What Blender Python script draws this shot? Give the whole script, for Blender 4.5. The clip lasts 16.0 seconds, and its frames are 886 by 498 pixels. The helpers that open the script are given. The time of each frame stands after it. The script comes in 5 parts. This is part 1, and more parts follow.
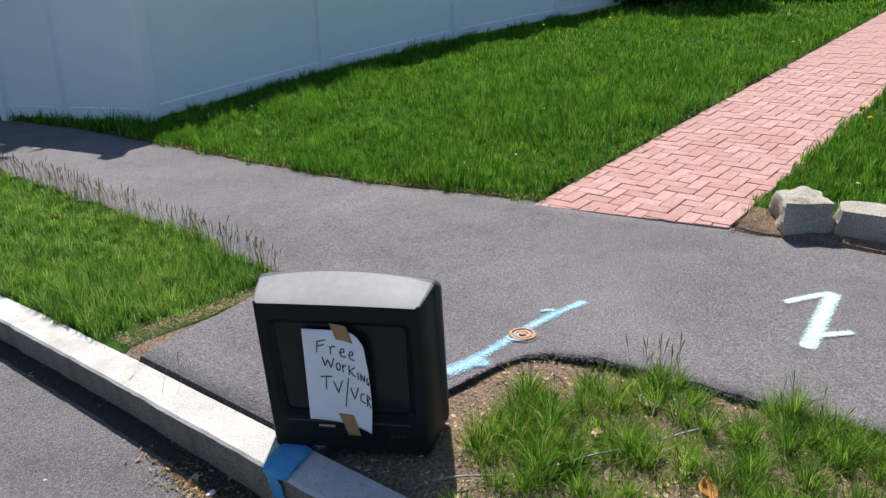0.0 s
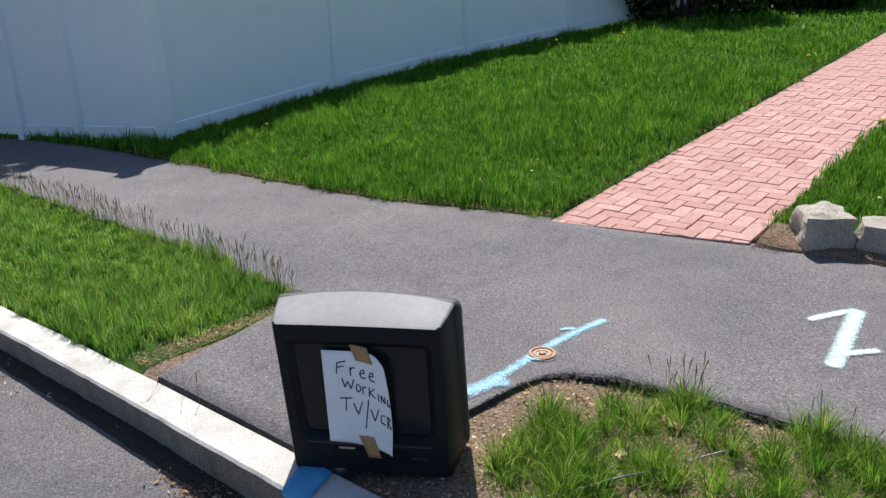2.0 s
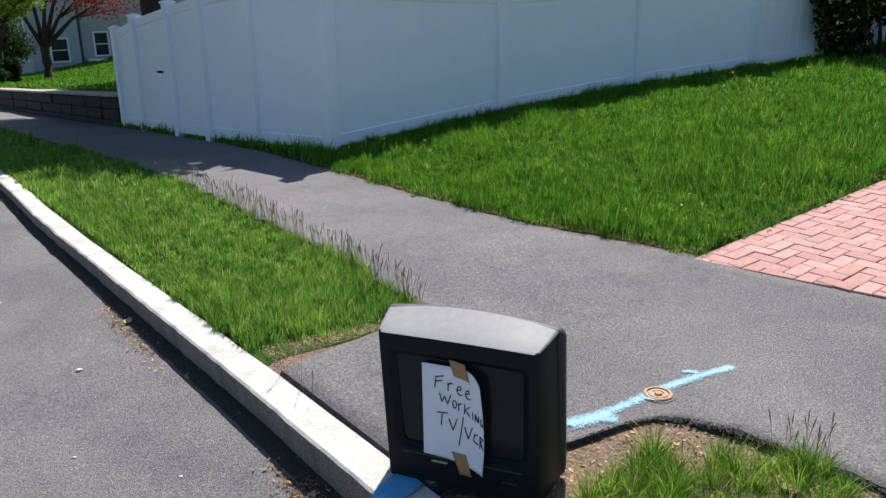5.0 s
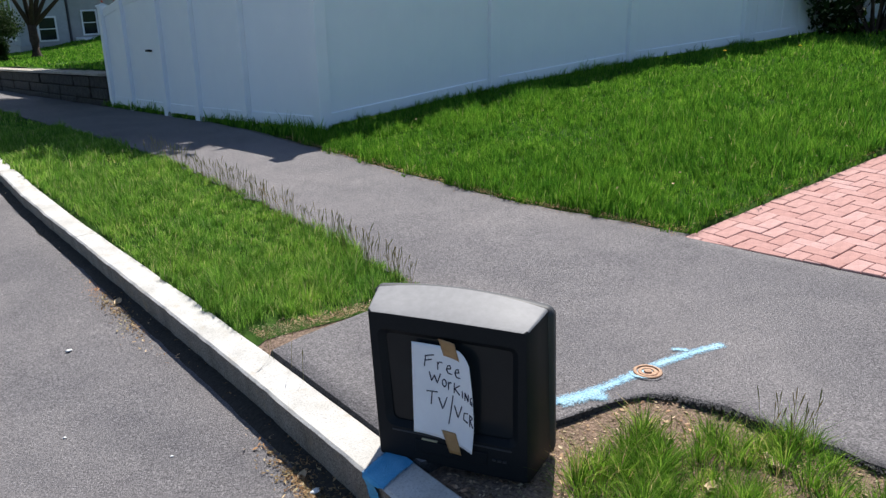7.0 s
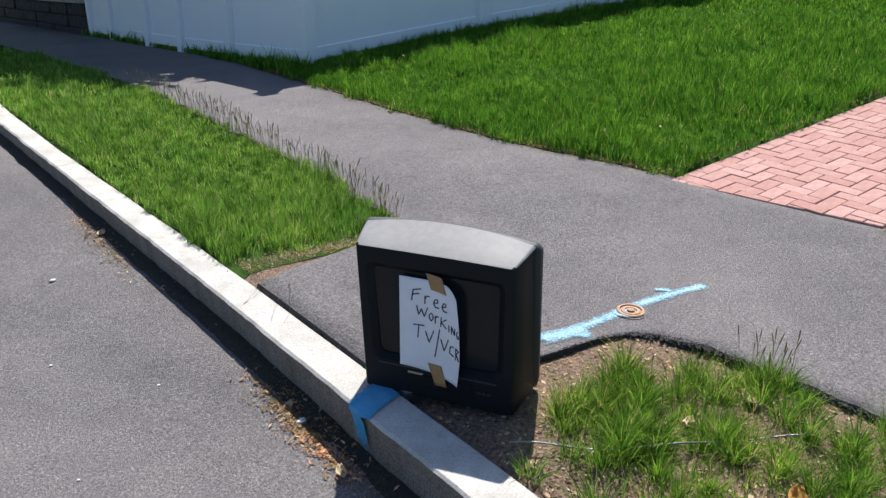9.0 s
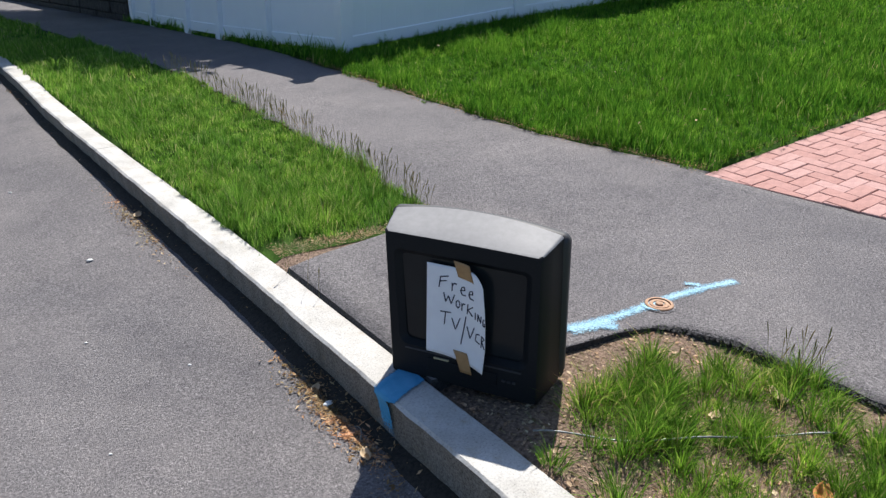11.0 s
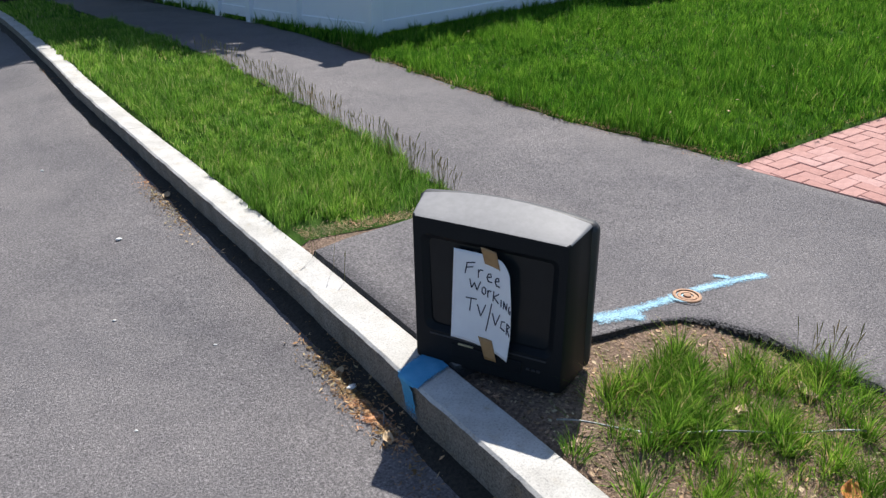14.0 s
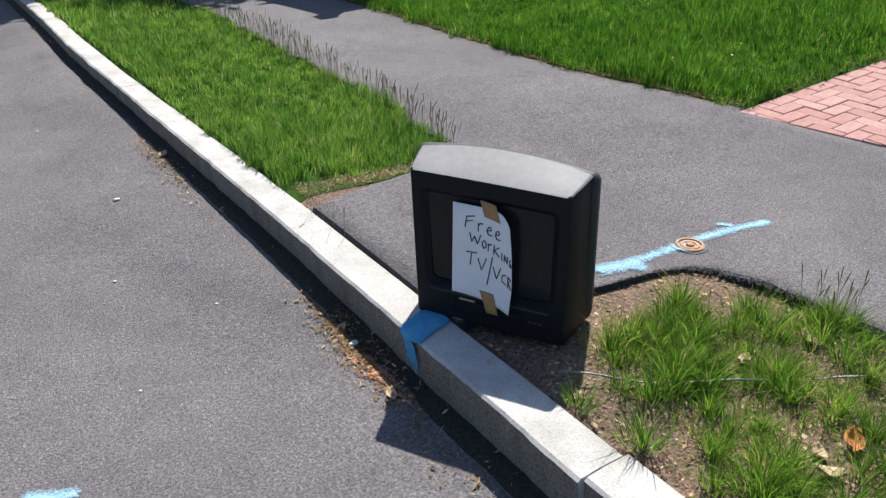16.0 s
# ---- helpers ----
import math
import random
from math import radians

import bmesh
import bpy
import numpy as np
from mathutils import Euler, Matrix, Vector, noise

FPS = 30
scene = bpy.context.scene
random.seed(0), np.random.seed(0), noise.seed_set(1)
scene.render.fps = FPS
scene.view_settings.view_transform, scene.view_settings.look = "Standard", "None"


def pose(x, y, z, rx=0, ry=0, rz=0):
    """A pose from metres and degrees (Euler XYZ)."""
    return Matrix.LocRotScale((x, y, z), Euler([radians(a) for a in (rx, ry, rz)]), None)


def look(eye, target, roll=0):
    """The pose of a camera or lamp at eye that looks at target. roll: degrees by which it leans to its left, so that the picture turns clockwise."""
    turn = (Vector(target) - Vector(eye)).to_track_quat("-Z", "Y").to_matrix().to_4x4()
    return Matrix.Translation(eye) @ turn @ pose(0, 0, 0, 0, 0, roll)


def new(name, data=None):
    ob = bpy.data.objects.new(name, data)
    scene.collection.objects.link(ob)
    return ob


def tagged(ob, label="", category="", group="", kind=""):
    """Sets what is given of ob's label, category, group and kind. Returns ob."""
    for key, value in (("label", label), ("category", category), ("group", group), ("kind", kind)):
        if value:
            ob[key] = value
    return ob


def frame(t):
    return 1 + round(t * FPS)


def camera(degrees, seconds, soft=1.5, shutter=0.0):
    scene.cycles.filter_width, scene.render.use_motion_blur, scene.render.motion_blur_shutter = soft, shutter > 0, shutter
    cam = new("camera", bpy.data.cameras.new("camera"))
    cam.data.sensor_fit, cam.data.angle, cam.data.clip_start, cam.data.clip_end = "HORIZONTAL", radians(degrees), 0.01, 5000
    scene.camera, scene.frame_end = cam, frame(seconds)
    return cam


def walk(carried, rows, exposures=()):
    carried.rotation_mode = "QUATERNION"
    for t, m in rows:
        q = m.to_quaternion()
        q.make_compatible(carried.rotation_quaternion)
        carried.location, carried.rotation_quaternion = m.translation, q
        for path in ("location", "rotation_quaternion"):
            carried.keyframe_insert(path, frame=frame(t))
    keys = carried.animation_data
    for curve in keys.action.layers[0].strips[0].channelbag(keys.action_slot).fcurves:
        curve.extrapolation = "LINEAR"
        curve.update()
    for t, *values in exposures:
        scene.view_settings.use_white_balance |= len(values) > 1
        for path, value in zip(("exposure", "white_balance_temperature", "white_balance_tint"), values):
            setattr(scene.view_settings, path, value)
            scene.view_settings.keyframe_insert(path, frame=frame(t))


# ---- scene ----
# The plan is drawn in units of 1.2 m; everything is brought to metres at the end.
UNIT = 1.2
cam = camera(57.7, 16.0, soft=1.4)
PATH = [
    (0, (-1.04, -1.452, 1.234), (0.406, -0.263, 0.53), -1.6),
    (0.5, (-1.03, -1.44, 1.239), (0.46, -0.308, 0.533), -1.8),
    (1, (-1.035, -1.413, 1.232), (0.425, -0.239, 0.531), -2.0),
    (1.5, (-1.026, -1.397, 1.237), (0.43, -0.205, 0.557), -2.8),
    (2, (-1.035, -1.422, 1.24), (0.402, -0.202, 0.571), -2.2),
    (2.5, (-1.013, -1.422, 1.221), (0.376, -0.187, 0.48), -0.4),
    (3, (-0.975, -1.482, 1.232), (0.263, -0.077, 0.531), 1.7),
    (3.5, (-0.951, -1.501, 1.232), (0.26, -0.034, 0.614), 0.7),
    (4, (-0.95, -1.51, 1.238), (0.201, 0.008, 0.632), -0.7),
    (6.5, (-0.94, -1.524, 1.231), (0.245, -0.035, 0.616), -0.8),
    (7, (-0.937, -1.522, 1.231), (0.23, -0.035, 0.577), -0.8),
    (7.5, (-0.936, -1.514, 1.218), (0.274, -0.083, 0.517), 1.1),
    (8, (-0.942, -1.517, 1.219), (0.25, -0.092, 0.479), 0.8),
    (10.5, (-0.959, -1.516, 1.209), (0.178, -0.094, 0.382), 1.2),
    (11, (-0.956, -1.534, 1.21), (0.145, -0.074, 0.401), 1.2),
    (11.5, (-0.962, -1.524, 1.211), (0.123, -0.051, 0.403), 1.6),
    (12, (-0.961, -1.531, 1.208), (0.098, -0.033, 0.412), 1.6),
    (12.5, (-0.966, -1.524, 1.203), (0.103, -0.035, 0.402), 1.7),
    (13, (-0.96, -1.533, 1.208), (0.115, -0.057, 0.391), 1.1),
    (13.5, (-0.957, -1.531, 1.206), (0.101, -0.048, 0.381), 1.4),
    (14, (-0.957, -1.524, 1.202), (0.088, -0.04, 0.363), 1.7),
    (14.5, (-0.953, -1.522, 1.206), (0.097, -0.037, 0.373), 0.9),
    (15, (-0.958, -1.519, 1.204), (0.101, -0.063, 0.332), 1.8),
    (15.5, (-0.962, -1.521, 1.196), (0.049, -0.043, 0.306), 1.6),
    (16, (-0.936, -1.511, 1.197), (0.074, -0.066, 0.251), 0.4),
]
walk(cam, [(t, look(Vector(eye) * UNIT, Vector(target) * UNIT, roll)) for t, eye, target, roll in PATH], [(0.0, 0.53), (2.5, 0.54), (3.5, 0.59), (6.5, 0.6), (8.0, 0.57), (10.5, 0.54), (16.0, 0.53)])

# ---- world, sun ----
SUN_TO = Vector((0.55, 0.535, 1.0)).normalized()
world = bpy.data.worlds.new("world")
scene.world = world
world.use_nodes = True
wn = world.node_tree.nodes
sky = wn.new("ShaderNodeTexSky")
sky.sky_type = "NISHITA"
sky.sun_disc = False
sky.ozone_density = 5.0
sky.sun_elevation = math.asin(SUN_TO.z)
sky.sun_rotation = math.atan2(SUN_TO.x, SUN_TO.y)
world.node_tree.links.new(sky.outputs[0], wn["Background"].inputs[0])
wn["Background"].inputs[1].default_value = 0.088
sun_data = bpy.data.lights.new("sun", "SUN")
sun_data.energy, sun_data.angle, sun_data.color = 5.0, radians(0.53), (1.0, 0.96, 0.895)
sun = new("sun", sun_data)
sun.rotation_euler = SUN_TO.to_track_quat("Z", "Y").to_euler()

# ---- materials ----
def material(name, rough=0.8, metal=0.0, spec=0.5):
    m = bpy.data.materials.new(name)
    m.use_nodes = True
    b = m.node_tree.nodes["Principled BSDF"]
    b.inputs["Roughness"].default_value = rough
    b.inputs["Metallic"].default_value = metal
    b.inputs["Specular IOR Level"].default_value = spec
    return m, m.node_tree, b


def node(tree, kind, **sockets):
    n = tree.nodes.new(kind)
    for key, value in sockets.items():
        n.inputs[key.replace("_", " ")].default_value = value
    return n


def coords(tree, which="Object"):
    return tree.nodes.new("ShaderNodeTexCoord").outputs[which]


def noise_of(tree, scale, detail=4.0, rough=0.6, where=None, stretch=None):
    n = node(tree, "ShaderNodeTexNoise", Scale=scale, Detail=detail, Roughness=rough)
    src = where or coords(tree)
    if stretch:
        mp = tree.nodes.new("ShaderNodeMapping")
        mp.inputs["Scale"].default_value = stretch
        tree.links.new(src, mp.inputs[0])
        src = mp.outputs[0]
    tree.links.new(src, n.inputs["Vector"])
    return n.outputs["Fac"]


def ramp(tree, fac, stops):
    r = tree.nodes.new("ShaderNodeValToRGB")
    e = r.color_ramp.elements
    while len(e) < len(stops):
        e.new(0.5)
    for el, (at, c) in zip(e, stops):
        el.position, el.color = at, (*c, 1.0) if len(c) == 3 else c
    tree.links.new(fac, r.inputs[0])
    return r.outputs[0]


def blend(tree, a, b, fac, mode="MIX"):
    m = tree.nodes.new("ShaderNodeMix")
    m.data_type, m.blend_type = "RGBA", mode
    for sock, v in ((m.inputs[0], fac), (m.inputs[6], a), (m.inputs[7], b)):
        if isinstance(v, bpy.types.NodeSocket):
            tree.links.new(v, sock)
        else:
            sock.default_value = v if isinstance(v, (int, float)) else (*v, 1.0)
    return m.outputs[2]


def bump(tree, bsdf, fac, strength, distance):
    n = node(tree, "ShaderNodeBump", Strength=strength, Distance=distance)
    tree.links.new(fac, n.inputs["Height"])
    tree.links.new(n.outputs[0], bsdf.inputs["Normal"])


def asphalt(name, dark, light, tint):
    m, t, b = material(name, 0.93, spec=0.25)
    fine = noise_of(t, 140, 5, 0.75)
    grains = node(t, "ShaderNodeTexVoronoi", Scale=190.0)
    t.links.new(coords(t), grains.inputs["Vector"])
    col = ramp(t, fine, [(0.34, dark), (0.52, tint), (0.68, light)])
    stone = ramp(t, grains.outputs["Color"], [(0.5, (0.7, 0.69, 0.7)), (0.97, (1.6, 1.57, 1.57))])
    col = blend(t, col, stone, 0.44, "MULTIPLY")
    worn = ramp(t, noise_of(t, 1.1, 5, 0.62), [(0.32, (0.78, 0.78, 0.8)), (0.68, (1.14, 1.12, 1.1))])
    col = blend(t, col, worn, 1.0, "MULTIPLY")
    stain = ramp(t, noise_of(t, 6.0, 6, 0.7), [(0.30, (0.8, 0.8, 0.82)), (0.5, (1, 1, 1))])
    col = blend(t, col, stain, 0.7, "MULTIPLY")
    t.links.new(col, b.inputs["Base Color"])
    bump(t, b, fine, 0.9, 0.008)
    return m


MAT_ROAD = asphalt("road_asphalt", (0.09, 0.086, 0.089), (0.32, 0.306, 0.31), (0.193, 0.184, 0.188))
MAT_WALK = asphalt("sidewalk_asphalt", (0.085, 0.081, 0.084), (0.315, 0.3, 0.305), (0.19, 0.181, 0.185))


def granite(name, light, mid, dark, rough_bump=0.4, stretch=None):
    m, t, b = material(name, 0.85, spec=0.3)
    f = noise_of(t, 160, 4, 0.8)
    col = ramp(t, f, [(0.33, dark), (0.46, mid), (0.62, light)])
    big = ramp(t, noise_of(t, 16 if stretch else 5, 5, 0.6, stretch=stretch), [(0.3, (0.72, 0.7, 0.66)), (0.62, (1.05, 1.04, 1.02))])
    col = blend(t, col, big, 1.0, "MULTIPLY")
    rust = ramp(t, noise_of(t, 11, 6, 0.72), [(0.56, (0, 0, 0)), (0.72, (0.55, 0.55, 0.55))])
    col = blend(t, col, (0.34, 0.26, 0.15), rust)
    t.links.new(col, b.inputs["Base Color"])
    mix = node(t, "ShaderNodeMath")
    mix.operation = "ADD"
    t.links.new(f, mix.inputs[0])
    t.links.new(noise_of(t, 30, 5, 0.7, stretch=stretch), mix.inputs[1])
    bump(t, b, mix.outputs[0], rough_bump, 0.006)
    return m


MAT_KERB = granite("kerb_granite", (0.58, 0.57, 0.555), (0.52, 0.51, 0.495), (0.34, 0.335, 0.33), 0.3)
# Streaked, stained face stone; its shade is also put into the darker colours.
MAT_KERB_FACE_SHADE = granite("kerb_shaded_face_granite", (0.36, 0.33, 0.295), (0.22, 0.2, 0.175), (0.075, 0.066, 0.057), 1.0, (1, 1, 0.22))
MAT_STONE = granite("stone_granite", (0.58, 0.535, 0.475), (0.4, 0.36, 0.31), (0.14, 0.12, 0.1), 1.0)


def simple(name, a, b2, scale=30, rough=0.7, strength=0.2, metal=0.0, spec=0.4, distance=0.003, detail=4):
    m, t, b = material(name, rough, metal, spec)
    f = noise_of(t, scale, detail, 0.65)
    t.links.new(ramp(t, f, [(0.3, a), (0.7, b2)]), b.inputs["Base Color"])
    if strength:
        bump(t, b, f, strength, distance)
    return m


def brick_material():
    m, t, b = material("brick_clay", 0.9, spec=0.25)
    info = t.nodes.new("ShaderNodeObjectInfo")
    base = ramp(t, info.outputs["Random"], [(0.0, (0.43, 0.24, 0.212)), (0.35, (0.46, 0.268, 0.24)), (0.7, (0.49, 0.295, 0.268)), (1.0, (0.51, 0.32, 0.295))])
    dust = ramp(t, noise_of(t, 26, 5, 0.7), [(0.3, (0.82, 0.8, 0.8)), (0.7, (1.14, 1.12, 1.1))])
    col = blend(t, base, dust, 1.0, "MULTIPLY")
    worn = ramp(t, noise_of(t, 150, 3, 0.7), [(0.35, (0.85, 0.85, 0.85)), (0.65, (1.08, 1.08, 1.08))])
    col = blend(t, col, worn, 1.0, "MULTIPLY")
    t.links.new(col, b.inputs["Base Color"])
    bump(t, b, noise_of(t, 90, 4, 0.7), 0.4, 0.003)
    return m


def blade_material(name, stops, trans):
    m, t, b = material(name, 0.65, spec=0.08)
    geo = t.nodes.new("ShaderNodeNewGeometry")
    col = ramp(t, geo.outputs["Random Per Island"], stops)
    patch = ramp(t, noise_of(t, 3.2, 5, 0.65), [(0.3, (0.62, 0.74, 0.68)), (0.7, (1.38, 1.2, 1.1))])
    col = blend(t, col, patch, 1.0, "MULTIPLY")
    tufts = ramp(t, noise_of(t, 15, 3, 0.6), [(0.35, (0.62, 0.7, 0.62)), (0.65, (1.32, 1.24, 1.2))])
    col = blend(t, col, tufts, 1.0, "MULTIPLY")
    t.links.new(col, b.inputs["Base Color"])
    tr = t.nodes.new("ShaderNodeBsdfTranslucent")
    t.links.new(col, tr.inputs["Color"])
    mix = t.nodes.new("ShaderNodeMixShader")
    mix.inputs[0].default_value = trans
    t.links.new(b.outputs[0], mix.inputs[1])
    t.links.new(tr.outputs[0], mix.inputs[2])
    t.links.new(mix.outputs[0], t.nodes["Material Output"].inputs["Surface"])
    return m


GREENS = [(0.0, (0.026, 0.1, 0.012)), (0.4, (0.076, 0.22, 0.022)), (0.75, (0.145, 0.325, 0.032)), (0.97, (0.215, 0.4, 0.06)), (1.0, (0.46, 0.42, 0.22))]
MAT_GRASS = blade_material("grass_blades", GREENS, 0.5)
MAT_GRASS_DRY = blade_material("verge_blades", [(0.0, (0.032, 0.1, 0.014)), (0.35, (0.115, 0.262, 0.03)), (0.7, (0.225, 0.42, 0.052)), (0.9, (0.33, 0.5, 0.1)), (0.95, (0.42, 0.36, 0.18)), (1.0, (0.52, 0.43, 0.24))], 0.5)
MAT_GRASS_VERGE = blade_material("verge_grass_blades", [(0.0, (0.055, 0.15, 0.022)), (0.35, (0.135, 0.3, 0.04)), (0.7, (0.22, 0.42, 0.07)), (0.9, (0.33, 0.49, 0.13)), (1.0, (0.52, 0.47, 0.28))], 0.5)
MAT_SEED = blade_material("seed_heads", [(0.0, (0.2, 0.22, 0.08)), (1.0, (0.38, 0.31, 0.18))], 0.4)
MAT_BRICK = brick_material()
MAT_SOIL = simple("soil", (0.08, 0.052, 0.037), (0.36, 0.25, 0.18), 95, 0.95, 0.9, distance=0.02)
# Gutter dirt, darkened further with kerb shade put into the colour.
MAT_GRIT_SHADE = simple("gutter_grit_shade", (0.018, 0.016, 0.014), (0.06, 0.05, 0.04), 90, 0.95, 0.9, distance=0.01)
MAT_TURF = simple("turf_soil", (0.022, 0.055, 0.01), (0.055, 0.11, 0.02), 25, 0.95, 0.6, spec=0.05, distance=0.02)
MAT_CHIP = blade_material("wood_chips", [(0.0, (0.12, 0.075, 0.05)), (0.45, (0.34, 0.235, 0.165)), (0.85, (0.54, 0.41, 0.3)), (1.0, (0.75, 0.63, 0.5))], 0.1)
MAT_LITTER = blade_material("leaf_litter", [(0.0, (0.16, 0.085, 0.045)), (0.5, (0.35, 0.21, 0.12)), (0.9, (0.5, 0.35, 0.23)), (1.0, (0.6, 0.48, 0.32))], 0.1)
MAT_VINYL = simple("white_vinyl", (0.84, 0.875, 0.915), (0.88, 0.91, 0.94), 3, 0.42, 0.03)
MAT_MORTAR = simple("joint_sand", (0.24, 0.135, 0.11), (0.38, 0.24, 0.2), 80, 0.95, 0.4)
MAT_TAR = simple("fresh_tar", (0.018, 0.018, 0.02), (0.075, 0.073, 0.075), 120, 0.9, 0.9, distance=0.01)
MAT_CAB = simple("charcoal_plastic", (0.02, 0.021, 0.024), (0.03, 0.031, 0.035), 260, 0.6, 0.06, spec=0.6, distance=0.0008)
# Grey lifted above the charcoal shell: the top's sunlit sheen put into its colour.
MAT_TOP_SHEEN = simple("sheen_grey_plastic", (0.165, 0.165, 0.175), (0.205, 0.205, 0.215), 45, 0.66, 0.05, spec=0.8, distance=0.0008)
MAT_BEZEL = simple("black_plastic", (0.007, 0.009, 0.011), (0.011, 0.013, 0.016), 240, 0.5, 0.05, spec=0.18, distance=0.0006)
MAT_SCREEN = simple("screen_glass", (0.010, 0.013, 0.015), (0.015, 0.018, 0.02), 5, 0.16, 0.0, spec=0.25)
MAT_PAPER = simple("white_paper", (0.78, 0.78, 0.8), (0.86, 0.86, 0.87), 12, 0.9, 0.15)
MAT_TAPE = simple("brown_tape", (0.32, 0.18, 0.075), (0.42, 0.25, 0.11), 40, 0.35, 0.1)
MAT_INK = simple("black_ink", (0.012, 0.012, 0.03), (0.03, 0.03, 0.06), 60, 0.6, 0.0)
MAT_BAR = simple("printed_bar", (0.5, 0.42, 0.25), (0.6, 0.5, 0.3), 60, 0.5, 0.0)


def spray_material(name, a, b2, grain):
    """Spray paint, thinning to bare grains of asphalt towards its edges by the mesh's own "cover" value."""
    m, t, b = material(name, 0.85, spec=0.25)
    paint = ramp(t, noise_of(t, 18, 4, 0.6), [(0.3, a), (0.7, b2)])
    fine = noise_of(t, 150, 5, 0.75)
    t.links.new(paint, b.inputs["Base Color"])
    bump(t, b, fine, 0.8, 0.006)
    cover = t.nodes.new("ShaderNodeAttribute")
    cover.attribute_name = "cover"
    add = node(t, "ShaderNodeMath")
    add.operation = "ADD"
    t.links.new(cover.outputs["Fac"], add.inputs[0])
    t.links.new(fine, add.inputs[1])
    fac = ramp(t, add.outputs[0], [(0.0, (0, 0, 0)), (1.0, (1, 1, 1))])
    r = fac.node.color_ramp.elements
    r[0].position, r[1].position = grain - 0.06, grain + 0.24
    clear = t.nodes.new("ShaderNodeBsdfTransparent")
    mix = t.nodes.new("ShaderNodeMixShader")
    t.links.new(fac, mix.inputs[0])
    t.links.new(clear.outputs[0], mix.inputs[1])
    t.links.new(b.outputs[0], mix.inputs[2])
    t.links.new(mix.outputs[0], t.nodes["Material Output"].inputs["Surface"])
    return m


MAT_BLUE = spray_material("blue_marking_paint", (0.27, 0.5, 0.66), (0.42, 0.64, 0.77), 0.80)
MAT_PALE = spray_material("pale_marking_paint", (0.5, 0.68, 0.66), (0.63, 0.78, 0.76), 0.69)
MAT_KBLUE = spray_material("blue_kerb_paint", (0.05, 0.29, 0.54), (0.12, 0.42, 0.68), 0.66)
MAT_RUST = simple("rusty_iron", (0.27, 0.15, 0.09), (0.46, 0.3, 0.2), 60, 0.75, 0.5, metal=0.2)
MAT_YELLOW = simple("dandelion_yellow", (0.8, 0.55, 0.01), (0.88, 0.68, 0.03), 200, 0.8, 0.3)
MAT_BARK = simple("bark", (0.03, 0.02, 0.016), (0.085, 0.06, 0.045), 22, 0.95, 1.0, distance=0.03)
MAT_WIRE = simple("galvanised_wire", (0.14, 0.15, 0.15), (0.34, 0.35, 0.35), 90, 0.4, 0.2, metal=0.7)
MAT_CLAP = simple("house_siding", (0.36, 0.35, 0.33), (0.44, 0.43, 0.4), 3, 0.8, 0.1)
MAT_WHITE = simple("white_trim", (0.72, 0.72, 0.7), (0.8, 0.8, 0.78), 4, 0.6, 0.05)
MAT_PANE = simple("dark_pane", (0.015, 0.018, 0.02), (0.03, 0.033, 0.036), 2, 0.08, 0.0)
MAT_ROOF = simple("roof_shingle", (0.07, 0.068, 0.07), (0.14, 0.135, 0.135), 40, 0.95, 0.4)
MAT_WALLST = simple("dark_wall_stone", (0.02, 0.018, 0.016), (0.07, 0.062, 0.055), 14, 0.95, 0.8, distance=0.03)
MAT_LEAF_Y = blade_material("yellow_green_leaves", [(0.0, (0.12, 0.2, 0.03)), (1.0, (0.34, 0.42, 0.06))], 0.45)
MAT_LEAF_R = blade_material("red_leaves", [(0.0, (0.13, 0.02, 0.02)), (1.0, (0.34, 0.06, 0.05))], 0.4)
MAT_LEAF_D = blade_material("dark_shrub_leaves", [(0.0, (0.012, 0.03, 0.01)), (1.0, (0.045, 0.085, 0.025))], 0.25)
MAT_BLOOM = blade_material("pale_blossom", [(0.0, (0.45, 0.46, 0.42)), (1.0, (0.75, 0.75, 0.7))], 0.3)


# ---- building helpers ----
def link_mesh(name, bm, mat, parent=None, label="", smooth=False):
    me = bpy.data.meshes.new(name)
    bm.normal_update()
    bm.to_mesh(me)
    bm.free()
    me.materials.append(mat)
    if smooth:
        me.polygons.foreach_set("use_smooth", [True] * len(me.polygons))
    ob = new(name, me)
    if parent:
        ob.parent = parent
    if label:
        tagged(ob, label)
    return ob


def part(name, bm, mat, parent, label="", smooth=False):
    return link_mesh(name, bm, mat, parent, label, smooth)


def arrays(name, verts, faces, mat, parent=None):
    me = bpy.data.meshes.new(name)
    me.from_pydata(verts, [], faces)
    me.materials.append(mat)
    ob = new(name, me)
    if parent:
        ob.parent = parent
    return ob


def base(name, x, y, z, rz=0.0, rx=0.0, ry=0.0):
    e = new(name)
    e.empty_display_size = 0.05
    e.matrix_world = pose(x, y, z, rx, ry, rz)
    return e


def box(bm, x0, x1, y0, y1, z0, z1, bev=0.0, m=None):
    r = bmesh.ops.create_cube(bm, size=1.0)
    vs = r["verts"]
    for v in vs:
        v.co = Vector((x0 + (v.co.x + 0.5) * (x1 - x0), y0 + (v.co.y + 0.5) * (y1 - y0), z0 + (v.co.z + 0.5) * (z1 - z0)))
    if bev:
        es = list({e for v in vs for e in v.link_edges})
        out = bmesh.ops.bevel(bm, geom=es, offset=bev, segments=2, affect="EDGES", profile=0.5)
        vs = list({v for f in out["faces"] for v in f.verts} | {v for v in vs if v.is_valid})
    if m is not None:
        bmesh.ops.transform(bm, matrix=m, verts=[v for v in vs if v.is_valid])
    return vs


